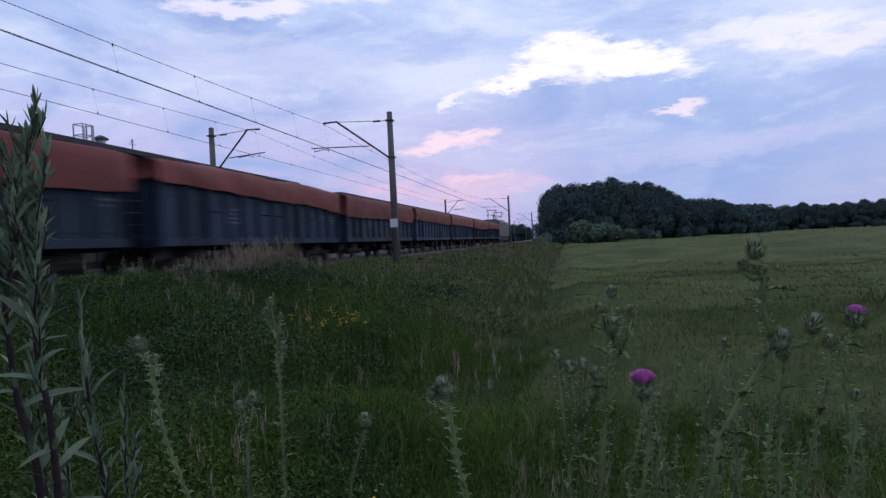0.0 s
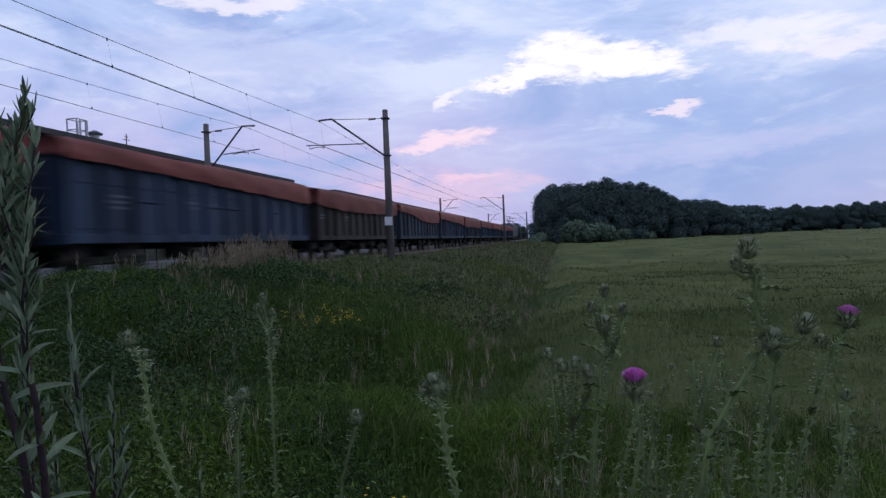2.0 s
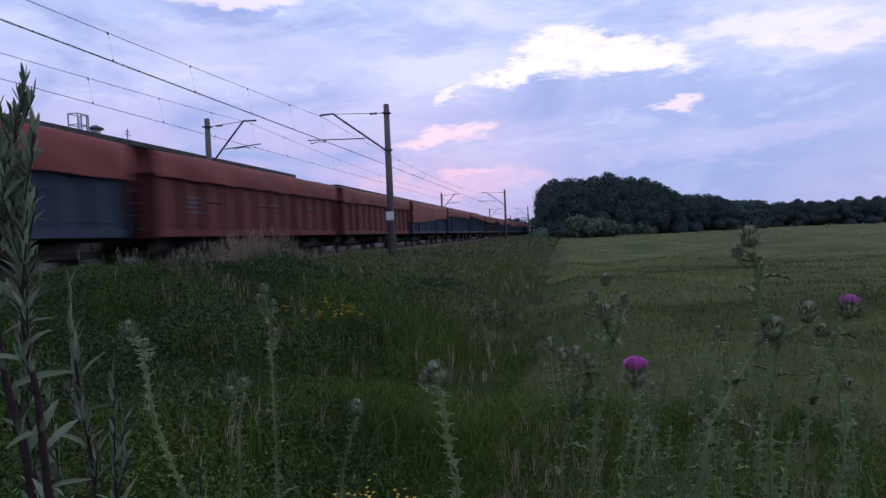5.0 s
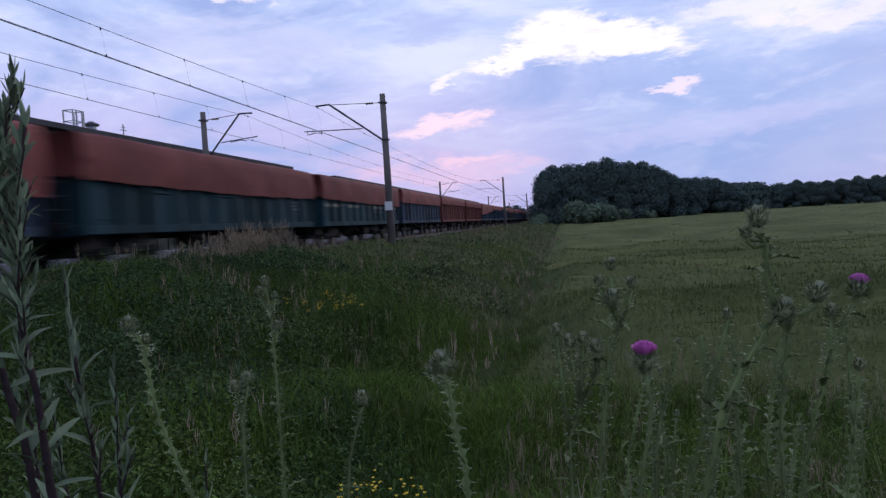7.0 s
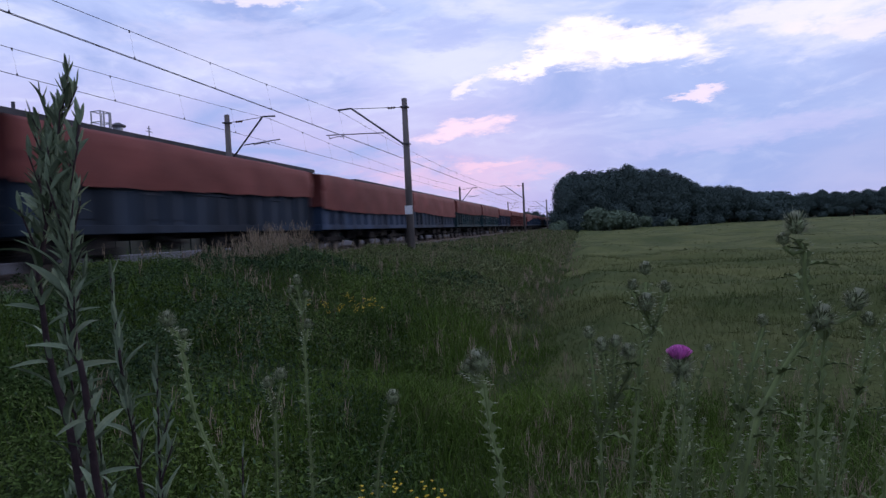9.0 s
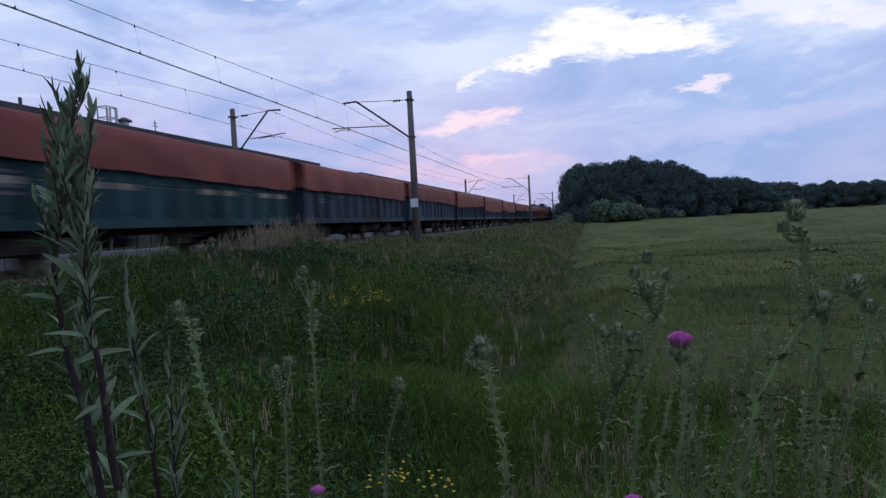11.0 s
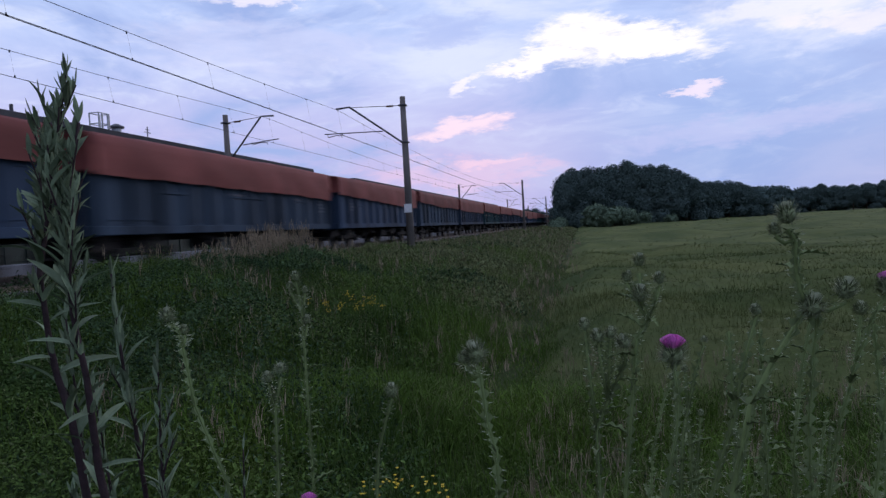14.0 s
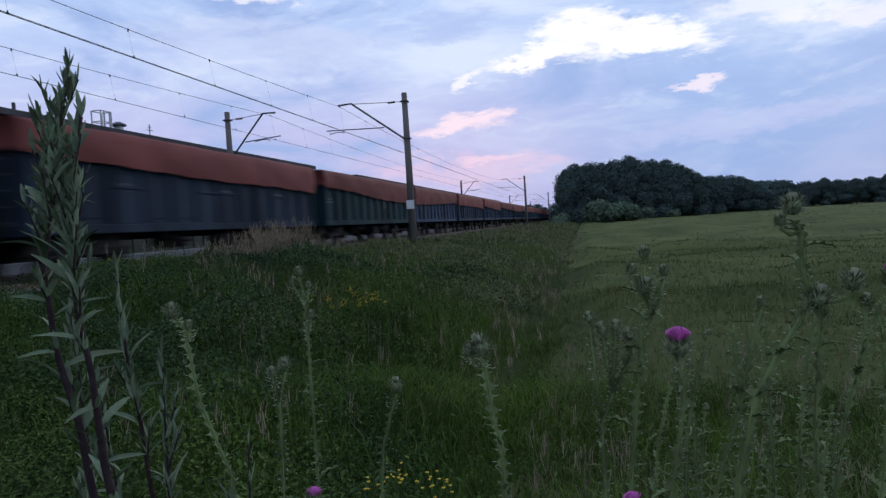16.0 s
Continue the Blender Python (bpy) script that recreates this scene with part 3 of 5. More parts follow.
# wagon number: body colour, hem heights from rear to front, slack, stripe
WAGONS = {
    6: ("slate", (2.2, 2.2, 2.2), 0.05, 0), 5: ("slate", (2.1, 2.0, 2.1), 0.05, 0), 4: ("slate", (2.2, 2.2, 2.1), 0.05, 0),
    3: ("navy", (2.25, 2.2, 2.1), 0.05, 0), 2: ("slate", (2.05, 2.05, 2.1, 2.05, 2.0), 0.04, 0),
    1: ("navy", (2.5, 2.45, 2.35, 2.35, 2.15), 0.16, 0), 0: ("slate", (2.6, 2.5, 2.15, 2.05, 2.15), 0.05, 0),
    -1: ("brown", (2.35, 2.2, 2.2, 2.25, 2.3), 0.04, 0), -2: ("navy", (2.65, 2.6, 2.5, 2.4, 2.3), 0.05, 0),
    -3: ("navy", (2.35, 2.4, 2.4, 2.4, 2.3), 0.04, 0), -4: ("navy", (1.60, 1.70, 1.85, 2.05, 2.10), 0.05, 0),
    -5: ("red", (2.35, 2.4, 2.4, 2.4, 2.4), 0.04, 0), -6: ("red", (2.4, 2.4, 2.4, 2.4), 0.04, 0),
    -7: ("slate", (2.2, 2.2, 2.2), 0.05, 0), -8: ("teal", (2.05, 2.0, 1.95, 1.95, 1.9), 0.05, 1),
    -9: ("teal", (2.05, 2.0, 1.95, 1.95, 2.0), 0.05, 0), -10: ("slate", (1.85, 1.8, 1.7, 1.65, 1.65), 0.05, 0),
    -11: ("navy", (1.7, 1.62, 1.6, 1.62, 1.65), 0.05, 0), -12: ("slate", (1.85, 1.88, 1.95, 2.0, 2.1), 0.05, 0),
    -13: ("slate", (2.2, 2.1, 2.1, 2.0), 0.05, 0), -14: ("slate", (2.1, 2.1, 2.0), 0.05, 0),
    -15: ("teal", (2.2, 2.15, 2.1, 2.05, 2.0), 0.05, 1), -16: ("navy", (2.1, 2.0, 2.0, 2.0, 1.95), 0.05, 0),
    -17: ("slate", (2.35, 2.3, 2.15, 2.2, 2.1), 0.05, 0), -18: ("navy", (2.3, 2.2, 2.1, 2.0, 1.95), 0.05, 0),
    -19: ("slate", (2.15, 2.15, 2.1, 2.1, 2.0), 0.05, 0), -20: ("navy", (1.95, 2.0, 2.1, 2.2, 2.3), 0.05, 0),
    -21: ("teal", (2.4, 2.3, 2.1, 2.0, 2.0), 0.05, 0), -22: ("slate", (2.4, 2.3, 2.2, 2.2, 2.1), 0.05, 0),
    -23: ("navy", (2.2, 2.2, 2.1), 0.05, 0), -24: ("slate", (2.2, 2.2, 2.1), 0.05, 0),
}
WORDS = {"navy": "dark blue", "slate": "dark grey", "brown": "brown", "red": "rust-red", "teal": "dark teal"}
LENGTH = 14.04
TRAIN = []


def marks_mesh(seed, stripe):
    rng = np.random.default_rng(seed)
    bm = B()
    for k in rng.choice(12, 3, replace=False):
        y = -6.32 + 12.64 * (k + 0.5) / 12
        for q in range(int(rng.integers(2, 5))):
            w = rng.uniform(0.25, 0.7)
            box(bm, (1.379, y + rng.uniform(-0.08, 0.08), 1.95 - 0.13 * q), (0.008, w, 0.06))
    return tagged(part("stencil_lettering", bm, M["mark"]), kind="stuff")


for number, (colour, hems, slack, stripe) in WAGONS.items():
    w = thing("open_wagon", Matrix.Translation((-12, 1.418 + LENGTH * (number + 0.5), 0)), f"{WORDS[colour]} open freight wagon under a red-brown tarpaulin", "wagon", "wagons of the freight train")
    put("body", wagon_side(colour), w)
    put("tarpaulin", tarp_mesh(hems, 100 + number, slack), w, None, "red-brown tarpaulin with an uneven hem")
    put("underframe", SHARED["underframe"], w)
    for y in (-4.5, 4.5):
        bo = put("bogie", SHARED["bogie"], w, Matrix.Translation((0, y, 0)))
        for q in (-0.9, 0.9):
            put("wheelset", SHARED["wheelset"], bo, Matrix.Translation((0, q, 0.46)))
    for s in (-1, 1):
        for x in (-0.875, 0.875):
            put("buffer", SHARED["buffer"], w, Matrix.Translation((x, 6.45 * s, 1.05)) @ Matrix.Rotation(0 if s > 0 else math.pi, 4, "Z"))
        put("ladder", SHARED["ladder"], w, Matrix.Translation((0.8, s * 6.49, 0)))
    put("step", SHARED["step"], w)
    put("step", SHARED["step"], w, Matrix.Translation((0, -12.05, 0)))
    if number > -23:
        mk = marks_mesh(number + 50, stripe)
        mk.parent = w
    if stripe:
        bm = B()
        for k in range(12):
            box(bm, (1.379, -6.32 + 12.64 * (k + 0.5) / 12, 1.80), (0.01, 0.86, 0.14))
        part("painted_stripe", bm, M["stripe"], w, "faded cream stripe")
    TRAIN.append((w, number + 0.5))


def locomotive():
    w = thing("locomotive", Matrix.Translation((-12, 110, 0)), "dark boxy electric locomotive with two raised pantographs", "locomotive")
    bm = B()
    box(bm, (0, 0, 2.35), (2.9, 15.6, 2.5), 0.12)
    part("body", bm, M["loco"], w)
    bm = B()
    box(bm, (0, 0, 0.85), (2.6, 15.8, 0.6), 0.05)
    part("underframe", bm, M["under"], w)
    bm = B()
    box(bm, (0, 0, 3.72), (2.0, 13.5, 0.3), 0.08)
    part("roof", bm, M["loco"], w)
    for s in (-1, 1):
        bm = B()
        for x in (-0.7, 0.7):
            box(bm, (x, 7.79 * s, 2.85), (1.0, 0.06, 0.7), 0.03)
        part("windscreen", bm, M["glass"], w)
        bm = B()
        for x in (-0.6, 0.6):
            tube(bm, [(x, 4.6 * s - 0.7, 3.9), (x, 4.6 * s - 1.2, 4.55), (x, 4.6 * s, 5.3), (x, 4.6 * s + 1.2, 4.55), (x, 4.6 * s + 0.7, 3.9)], 0.035, 6)
        tube(bm, [(-0.9, 4.6 * s, 5.33), (0.9, 4.6 * s, 5.33)], 0.05, 6)
        tube(bm, [(-0.6, 4.6 * s - 1.2, 4.55), (0.6, 4.6 * s - 1.2, 4.55)], 0.03, 6)
        tube(bm, [(-0.6, 4.6 * s + 1.2, 4.55), (0.6, 4.6 * s + 1.2, 4.55)], 0.03, 6)
        part("pantograph", bm, M["steel"], w)
        bo = put("bogie", SHARED["bogie"], w, Matrix.Translation((0, 4.9 * s, 0)))
        for q in (-0.9, 0.9):
            put("wheelset", SHARED["wheelset"], bo, Matrix.Translation((0, q, 0.46)))
    TRAIN.append((w, 7.0 + 8.2 / LENGTH))


locomotive()


# ---- trees ----
def sprays(rng, p, normal, size, slim):
    """Pointed four-cornered leaves at p, lying across their normals."""
    n = len(p)
    normal = normal / np.linalg.norm(normal, axis=1)[:, None]
    a = np.cross(normal, rng.normal(size=(n, 3)))
    a /= np.linalg.norm(a, axis=1)[:, None]
    b = np.cross(normal, a) * (size * slim)[:, None]
    a = a * size[:, None]
    v = np.stack([p - a, p + b, p + a, p - b], 1).reshape(-1, 3)
    i = np.arange(n)[:, None] * 4
    return v, np.concatenate([i + [0, 1, 2], i + [0, 2, 3]])


def leaf_cloud(rng, n, lobes, size):
    """n small leaf sprays scattered near the skins of lobes (centre, radii)."""
    which = rng.choice(len(lobes), n, p=np.array([l[1][0] * l[1][2] for l in lobes]) / sum(l[1][0] * l[1][2] for l in lobes))
    d = rng.normal(size=(n, 3))
    d /= np.linalg.norm(d, axis=1)[:, None]
    r = 1 - 0.45 * rng.random(n) ** 2.0 + 0.08 * rng.normal(size=n)
    c = np.array([l[0] for l in lobes])[which]
    s = np.array([l[1] for l in lobes])[which]
    p = c + d * s * r[:, None]
    return sprays(rng, p, d + 0.45 * rng.normal(size=(n, 3)), size * rng.uniform(0.5, 1.4, n), 0.6)


def tree_proto(seed, h, spread, low):
    """Tapered trunk, limbs and a crown of leaf sprays; base at the origin."""
    rng = np.random.default_rng(seed)
    t = thing("tree", Matrix.Identity(4), "tall dark broadleaf tree at the wood's edge", "tree", "trees of the wood")
    bm = B()
    tube(bm, [(0, 0, -0.6), (0.1, 0.1, h * 0.3), (0.2, 0, h * 0.6), (0.1, 0.1, h * 0.85)], [0.34, 0.27, 0.18, 0.06], 9)
    lobes = [((0, 0, h * 0.62), (spread * 0.8, spread * 0.8, h * 0.33))]
    for k in range(16):
        a, z = rng.uniform(0, 6.28), rng.uniform(low, 0.88) * h
        r = spread * rng.uniform(0.45, 0.85) * (1.15 - 0.55 * z / h)
        c = (r * math.cos(a), r * math.sin(a), z)
        tube(bm, [(0.1, 0.05, z * 0.72), (c[0] * 0.5, c[1] * 0.5, z * 0.86), c], [0.11, 0.07, 0.03], 5)
        q = spread * rng.uniform(0.35, 0.55)
        lobes.append((c, (q, q, q * rng.uniform(0.8, 1.2))))
    lobes.append(((0.1, 0.1, h * 0.9), (spread * 0.4, spread * 0.4, h * 0.1)))
    part("trunk", bm, M["bark"], t)
    v, f = leaf_cloud(rng, 17000, lobes, 0.25)
    raw("crown", v, f, M["leaves"], t)
    return t


PROTO = [tree_proto(11, 15, 4.6, 0.08), tree_proto(12, 15, 4.2, 0.1), tree_proto(13, 15, 5.0, 0.08), tree_proto(14, 15, 4.0, 0.08)]
# x, y, top height of the wood's front trees
WOOD = [(-4.3, 172, 13.4), (-2.4, 178, 15.0), (1.6, 176, 15.0), (4.6, 182, 15.0), (8.0, 181, 15.6), (11.8, 183, 16.4), (14.8, 186, 15.2), (17.6, 184, 15.0), (21.5, 186, 14.9),
        (24.5, 188, 13.6), (27.3, 190, 12.2), (31.0, 197, 10.8), (34.6, 200, 10.2), (38.3, 205, 10.2), (41.5, 206, 10.3), (44.5, 207, 9.6), (48.0, 214, 8.6), (52, 222, 8.0), (57, 235, 8.0),
        (63, 255, 8.4), (68, 258, 7.4), (73, 260, 7.8), (78, 260, 8.6), (84, 261, 9.2), (89, 262, 8.4), (94, 260, 8.2), (99, 262, 8.6), (105, 262, 9.2), (111, 262, 9.0), (118, 264, 9.2), (126, 264, 9.0),
        (-24.1, 300, 7.9), (-20.8, 302, 8.0), (-17.5, 300, 6.2), (-28, 305, 6.5), (0, 190, 14.5), (6, 193, 14.5), (13, 196, 14.5), (20, 198, 13.5), (29, 205, 10.5)]
for k, (x, y, top) in enumerate(WOOD):
    s = (top + 1.45) / 15.4
    wide = s if top > 11 else s * 1.25
    m = Matrix.Translation((x, y, -1.45)) @ Matrix.Rotation(1.9 * k, 4, "Z") @ Matrix.Diagonal((wide, wide, s, 1))
    if k < len(PROTO):
        PROTO[k].matrix_basis = m
    else:
        o = copy_thing(PROTO[k % 4], m)
        o.matrix_basis = m


def far_woods():
    """Closed wood behind the front trees."""
    rng = np.random.default_rng(5)
    lobes = []
    for x, y, h in ([(x, 192 + 0.3 * x, 12 - 0.05 * x) for x in range(-4, 30, 3)] + [(x, 205 + 0.55 * (x - 26), 8.5 - 0.02 * x) for x in range(26, 64, 3)] + [(x, 268, 7.2) for x in range(58, 150, 4)]):
        for z in (1.0, h * 0.5, h * 0.8):
            lobes.append(((x + rng.uniform(-1, 1), y + rng.uniform(-2, 2), z), (3.0, 3.0, h * 0.28)))
    v, f = leaf_cloud(rng, 110000, lobes, 0.42)
    ob = raw("far_woods", v, f, M["leaves"])
    tagged(ob, "dark closed wood behind the field", "wood", kind="stuff")


far_woods()


def shrub_proto(seed):
    rng = np.random.default_rng(seed)
    t = thing("shrub", Matrix.Identity(4), "rounded dark green shrub at the edge of the field", "shrub", "shrubs along the wood")
    bm = B()
    for k in range(5):
        a = k * 1.3
        tube(bm, [(0, 0, -0.2), (0.5 * math.cos(a), 0.5 * math.sin(a), 1.0)], [0.05, 0.02], 5)
    part("stem", bm, M["bark"], t)
    lobes = [((rng.uniform(-1, 1), rng.uniform(-1, 1), rng.uniform(0.5, 1.6)), (0.9, 0.9, 0.7)) for _ in range(8)]
    v, f = leaf_cloud(rng, 3200, lobes, 0.17)
    raw("foliage", v, f, M["bushleaf"], t)
    return t


SHRUB = [shrub_proto(31), shrub_proto(32)]
SPOTS = [(4.4, 160, 2.4), (8.6, 163, 2.1), (-5.6, 150, 0.9), (-6.4, 140, 0.8), (13.5, 168, 1.4), (-6.2, 165, 1.4), (1.2, 163, 1.2), (22, 178, 1.0)]
for k, (x, y, s) in enumerate(SPOTS):
    m = Matrix.Translation((x, y, -1.3)) @ Matrix.Rotation(2.3 * k, 4, "Z") @ Matrix.Diagonal((s, s, s, 1))
    if k < 2:
        SHRUB[k].matrix_basis = m
    else:
        copy_thing(SHRUB[k % 2], m).matrix_basis = m


# ---- meadow, weeds and crop ----
def blades(rng, x, y, h, w, lean, base=None):
    """Bent tapering blades at x, y: height, width, lean; three triangles each."""
    n = len(x)
    z = ground_z(x, y) if base is None else base
    a, b = rng.uniform(0, 6.283, n), rng.uniform(0, 6.283, n)
    px, py = np.cos(a) * w / 2, np.sin(a) * w / 2
    lx, ly = np.cos(b) * lean * h, np.sin(b) * lean * h
    o = np.zeros(n)
    v = np.stack([
        np.stack([x - px, y - py, z - 0.03], -1), np.stack([x + px, y + py, z - 0.03], -1),
        np.stack([x - px * 0.75 + lx * 0.35, y - py * 0.75 + ly * 0.35, z + h * 0.55], -1),
        np.stack([x + px * 0.75 + lx * 0.35, y + py * 0.75 + ly * 0.35, z + h * 0.55], -1),
        np.stack([x + lx, y + ly, z + h * (1 - 0.35 * np.minimum(lean, 1.2)) + o], -1)], 1).reshape(-1, 3)
    i = np.arange(n)[:, None] * 5
    return v, np.concatenate([i + [0, 1, 3], i + [0, 3, 2], i + [2, 3, 4]])


def leafy(rng, x, y, h, count, size, base=None):
    """Upright leafy weeds: leaves in whorls about a stalk."""
    n = len(x)
    X, Y, H = np.repeat(x, count), np.repeat(y, count), np.repeat(h, count)
    f = np.tile(np.linspace(0.1, 1.0, count), n)
    a = rng.uniform(0, 6.283, n * count)
    L = size * rng.uniform(0.6, 1.3, n * count) * (1.2 - 0.6 * f) * (H / 0.8)
    z = (ground_z(X, Y) if base is None else np.repeat(base, count)) + H * f
    dx, dy = np.cos(a), np.sin(a)
    rise = rng.uniform(-0.8, 1.6, n * count)
    w = L * rng.uniform(0.13, 0.24, n * count)
    cx, cy = X + 0.05 * H * rng.normal(size=n * count), Y + 0.05 * H * rng.normal(size=n * count)
    v = np.stack([
        np.stack([cx, cy, z], -1),
        np.stack([cx + dx * L * 0.5 - dy * w, cy + dy * L * 0.5 + dx * w, z + rise * L * 0.5], -1),
        np.stack([cx + dx * L, cy + dy * L, z + rise * L * 0.7 - 0.1 * L], -1),
        np.stack([cx + dx * L * 0.5 + dy * w, cy + dy * L * 0.5 - dx * w, z + rise * L * 0.5], -1)], 1).reshape(-1, 3)
    i = np.arange(n * count)[:, None] * 4
    return v, np.concatenate([i + [0, 1, 2], i + [0, 2, 3]])


def join(sets):
    vs, fs, k = [], [], 0
    for v, f in sets:
        vs.append(v)
        fs.append(f + k)
        k += len(v)
    return np.concatenate(vs), np.concatenate(fs)


def patch(x, y, s, seed):
    """Slow irregular patchiness between 0 and 1."""
    rng = np.random.default_rng(int(seed * 10) + 7)
    acc = np.zeros(np.shape(x))
    for _ in range(11):
        a, f, ph = rng.uniform(0, 6.283), rng.uniform(0.5, 1.9) / s, rng.uniform(0, 6.283)
        acc = acc + np.sin(f * (x * math.cos(a) + y * math.sin(a)) + ph)
    return np.clip(0.5 + acc / 7.0, 0, 1)


def strip(rng, n, x0, x1, y0, y1, power=1.0):
    """n places, denser towards y0."""
    y = y0 + (y1 - y0) * rng.random(n) ** power
    return rng.uniform(x0, x1, n), y


def domes(x, y, cell, seed, wide=1.0):
    """Rounded clumps side by side with narrow clefts between them, 0 to 1."""
    x, y = np.asarray(x, float) / (cell * wide), np.asarray(y, float) / cell
    i0, j0 = np.floor(x), np.floor(y)
    best = np.zeros(np.shape(x))

    def chance(i, j, k):
        q = np.sin(i * 127.1 + j * 311.7 + k * 74.7 + seed * 19.3) * 43758.5453
        return q - np.floor(q)

    for di in (-1, 0, 1):
        for dj in (-1, 0, 1):
            i, j = i0 + di, j0 + dj
            r = 0.55 + 0.5 * chance(i, j, 3)
            d = ((x - i - chance(i, j, 1)) ** 2 + (y - j - chance(i, j, 2)) ** 2) / r ** 2
            best = np.maximum(best, (0.35 + 0.65 * chance(i, j, 4)) * np.maximum(0, 1 - d) ** 0.8)
    return best


def cover(rng, x, y, height, size, slim, loose, deep, step):
    """Leaves over a surface height(x, y), lying along it: size, slimness, looseness of their set, depth of the layer."""
    z = height(x, y)
    nx, ny = (height(x + step, y) - z) / step, (height(x, y + step) - z) / step
    normal = np.stack([-nx, -ny, np.ones(len(x))], -1)
    normal /= np.linalg.norm(normal, axis=1)[:, None]
    normal += loose * rng.normal(size=(len(x), 3))
    p = np.stack([x, y, z - deep * rng.random(len(x)) ** 1.5 + 0.3 * deep * rng.random(len(x))], -1)
    return sprays(rng, p, normal, size * rng.uniform(0.55, 1.35, len(x)), slim)


def bank_top(x, y):
    """Top of the leafy weeds on the railway bank."""
    shoulder = np.clip((-1.2 - x) / 2.4, 0.12, 1.0) * np.clip((x + 10.3) / 0.5, 0, 1)
    far = np.clip(1.25 - y / 60.0, 0.5, 1.0)
    crest = 0.05 * np.clip((-7.6 - x) / 1.2, 0, 1) * np.clip((26.0 - y) / 8.0, 0, 1)
    tall = crest + 0.05 + 0.58 * domes(x, y, 1.9, 2.0, 1.25) + 0.24 * domes(x, y, 0.7, 5.0) + 0.10 * patch(x, y, 0.3, 4.0)
    low = np.where(y < 8.0, np.clip((y - 3.0) / 5.0, 0.35, 1.0), 1.0)
    return ground_z(x, y) + tall * shoulder * far * low


def meadow():
    rng = np.random.default_rng(21)
    for name, mat, label, zones in (
        ("meadow_grass", "grass", "long uncut green meadow grass on the railway bank",
         ((34000, -3.6, 1.6, 3.2, 9.5, 1.2, 0.34, 0.008), (9000, -2.0, 0.6, 2.0, 3.6, 1.0, 0.36, 0.005), (20000, -9.2, -1.9, 9.0, 26.0, 1.3, 0.38, 0.013), (7000, -2.6, -0.4, 8.0, 30.0, 1.2, 0.26, 0.010), (12000, -2.0, 6.5, 7.0, 13.0, 1.0, 0.22, 0.008), (9000, -6.0, 4.0, -5.0, 1.2, 1.0, 0.30, 0.009), (5000, -8.5, -3.0, -5.0, 4.0, 1.0, 0.32, 0.011), (4000, 0.8, 5.0, -2.0, 4.0, 1.0, 0.30, 0.010),
          (8000, -9.2, -1.9, 26.0, 70.0, 1.3, 0.45, 0.030), (14000, -2.8, 1.6, 6.6, 11.5, 1.0, 0.34, 0.009), (4000, -9.4, -2.0, 70.0, 200.0, 1.2, 0.5, 0.09), (10000, -9.4, -3.5, 3.0, 16.0, 1.0, 0.36, 0.012))),
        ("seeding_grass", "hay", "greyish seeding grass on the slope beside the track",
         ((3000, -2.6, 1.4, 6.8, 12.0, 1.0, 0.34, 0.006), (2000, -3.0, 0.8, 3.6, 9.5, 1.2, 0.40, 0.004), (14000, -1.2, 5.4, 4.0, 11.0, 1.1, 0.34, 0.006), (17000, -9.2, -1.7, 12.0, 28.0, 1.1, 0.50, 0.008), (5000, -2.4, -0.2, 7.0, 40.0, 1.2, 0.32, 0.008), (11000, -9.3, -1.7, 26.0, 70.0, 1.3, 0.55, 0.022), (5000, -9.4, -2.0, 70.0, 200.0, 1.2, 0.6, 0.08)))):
        sets = []
        for n, x0, x1, y0, y1, p, hh, ww in zones:
            x, y = strip(rng, n, x0, x1, y0, y1, p)
            x = x + rng.normal(size=n) * 0.25 * (x > x1 - 0.8)
            q = patch(x, y, 0.9, 2.0)
            h = hh * rng.uniform(0.45, 1.25, n) * (0.5 + 0.85 * q) * np.where(y > 8, np.clip((-0.8 - x) / 2.6, 0.4, 1.0), 1.0)
            sets.append(blades(rng, x, y, h, ww * rng.uniform(0.6, 1.4, n), rng.uniform(0.15, 1.0, n)))
        if name == "meadow_grass":
            for n, x0, x1, y0, y1, hh, ww in ((16000, -8.8, -2.2, 5.5, 15.0, 0.40, 0.008), (9000, -9.4, -2.0, 14.0, 32.0, 0.40, 0.014)):
                x, y = strip(rng, n, x0, x1, y0, y1, 1.1)
                keep = rng.random(n) < 2.2 * patch(x, y, 1.3, 12.0) - 0.7
                x, y = x[keep], y[keep]
                sets.append(blades(rng, x, y, hh * rng.uniform(0.5, 1.2, len(x)), ww * rng.uniform(0.6, 1.4, len(x)), rng.uniform(0.1, 0.9, len(x)), bank_top(x, y) - 0.10))
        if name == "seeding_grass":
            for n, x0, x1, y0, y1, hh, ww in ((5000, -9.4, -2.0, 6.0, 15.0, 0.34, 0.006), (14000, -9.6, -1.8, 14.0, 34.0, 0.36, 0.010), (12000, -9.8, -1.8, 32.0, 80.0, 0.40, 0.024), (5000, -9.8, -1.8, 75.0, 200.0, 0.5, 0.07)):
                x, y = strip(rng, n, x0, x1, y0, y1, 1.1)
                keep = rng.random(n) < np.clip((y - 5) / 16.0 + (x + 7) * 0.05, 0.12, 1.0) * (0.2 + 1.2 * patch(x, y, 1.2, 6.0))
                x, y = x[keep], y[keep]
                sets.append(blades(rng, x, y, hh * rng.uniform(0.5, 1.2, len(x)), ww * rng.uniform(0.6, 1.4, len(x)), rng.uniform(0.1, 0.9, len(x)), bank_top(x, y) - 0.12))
        v, f = join(sets)
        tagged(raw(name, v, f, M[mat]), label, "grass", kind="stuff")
    kinds = dict(weeds=[], nettle=[], herbage=[])
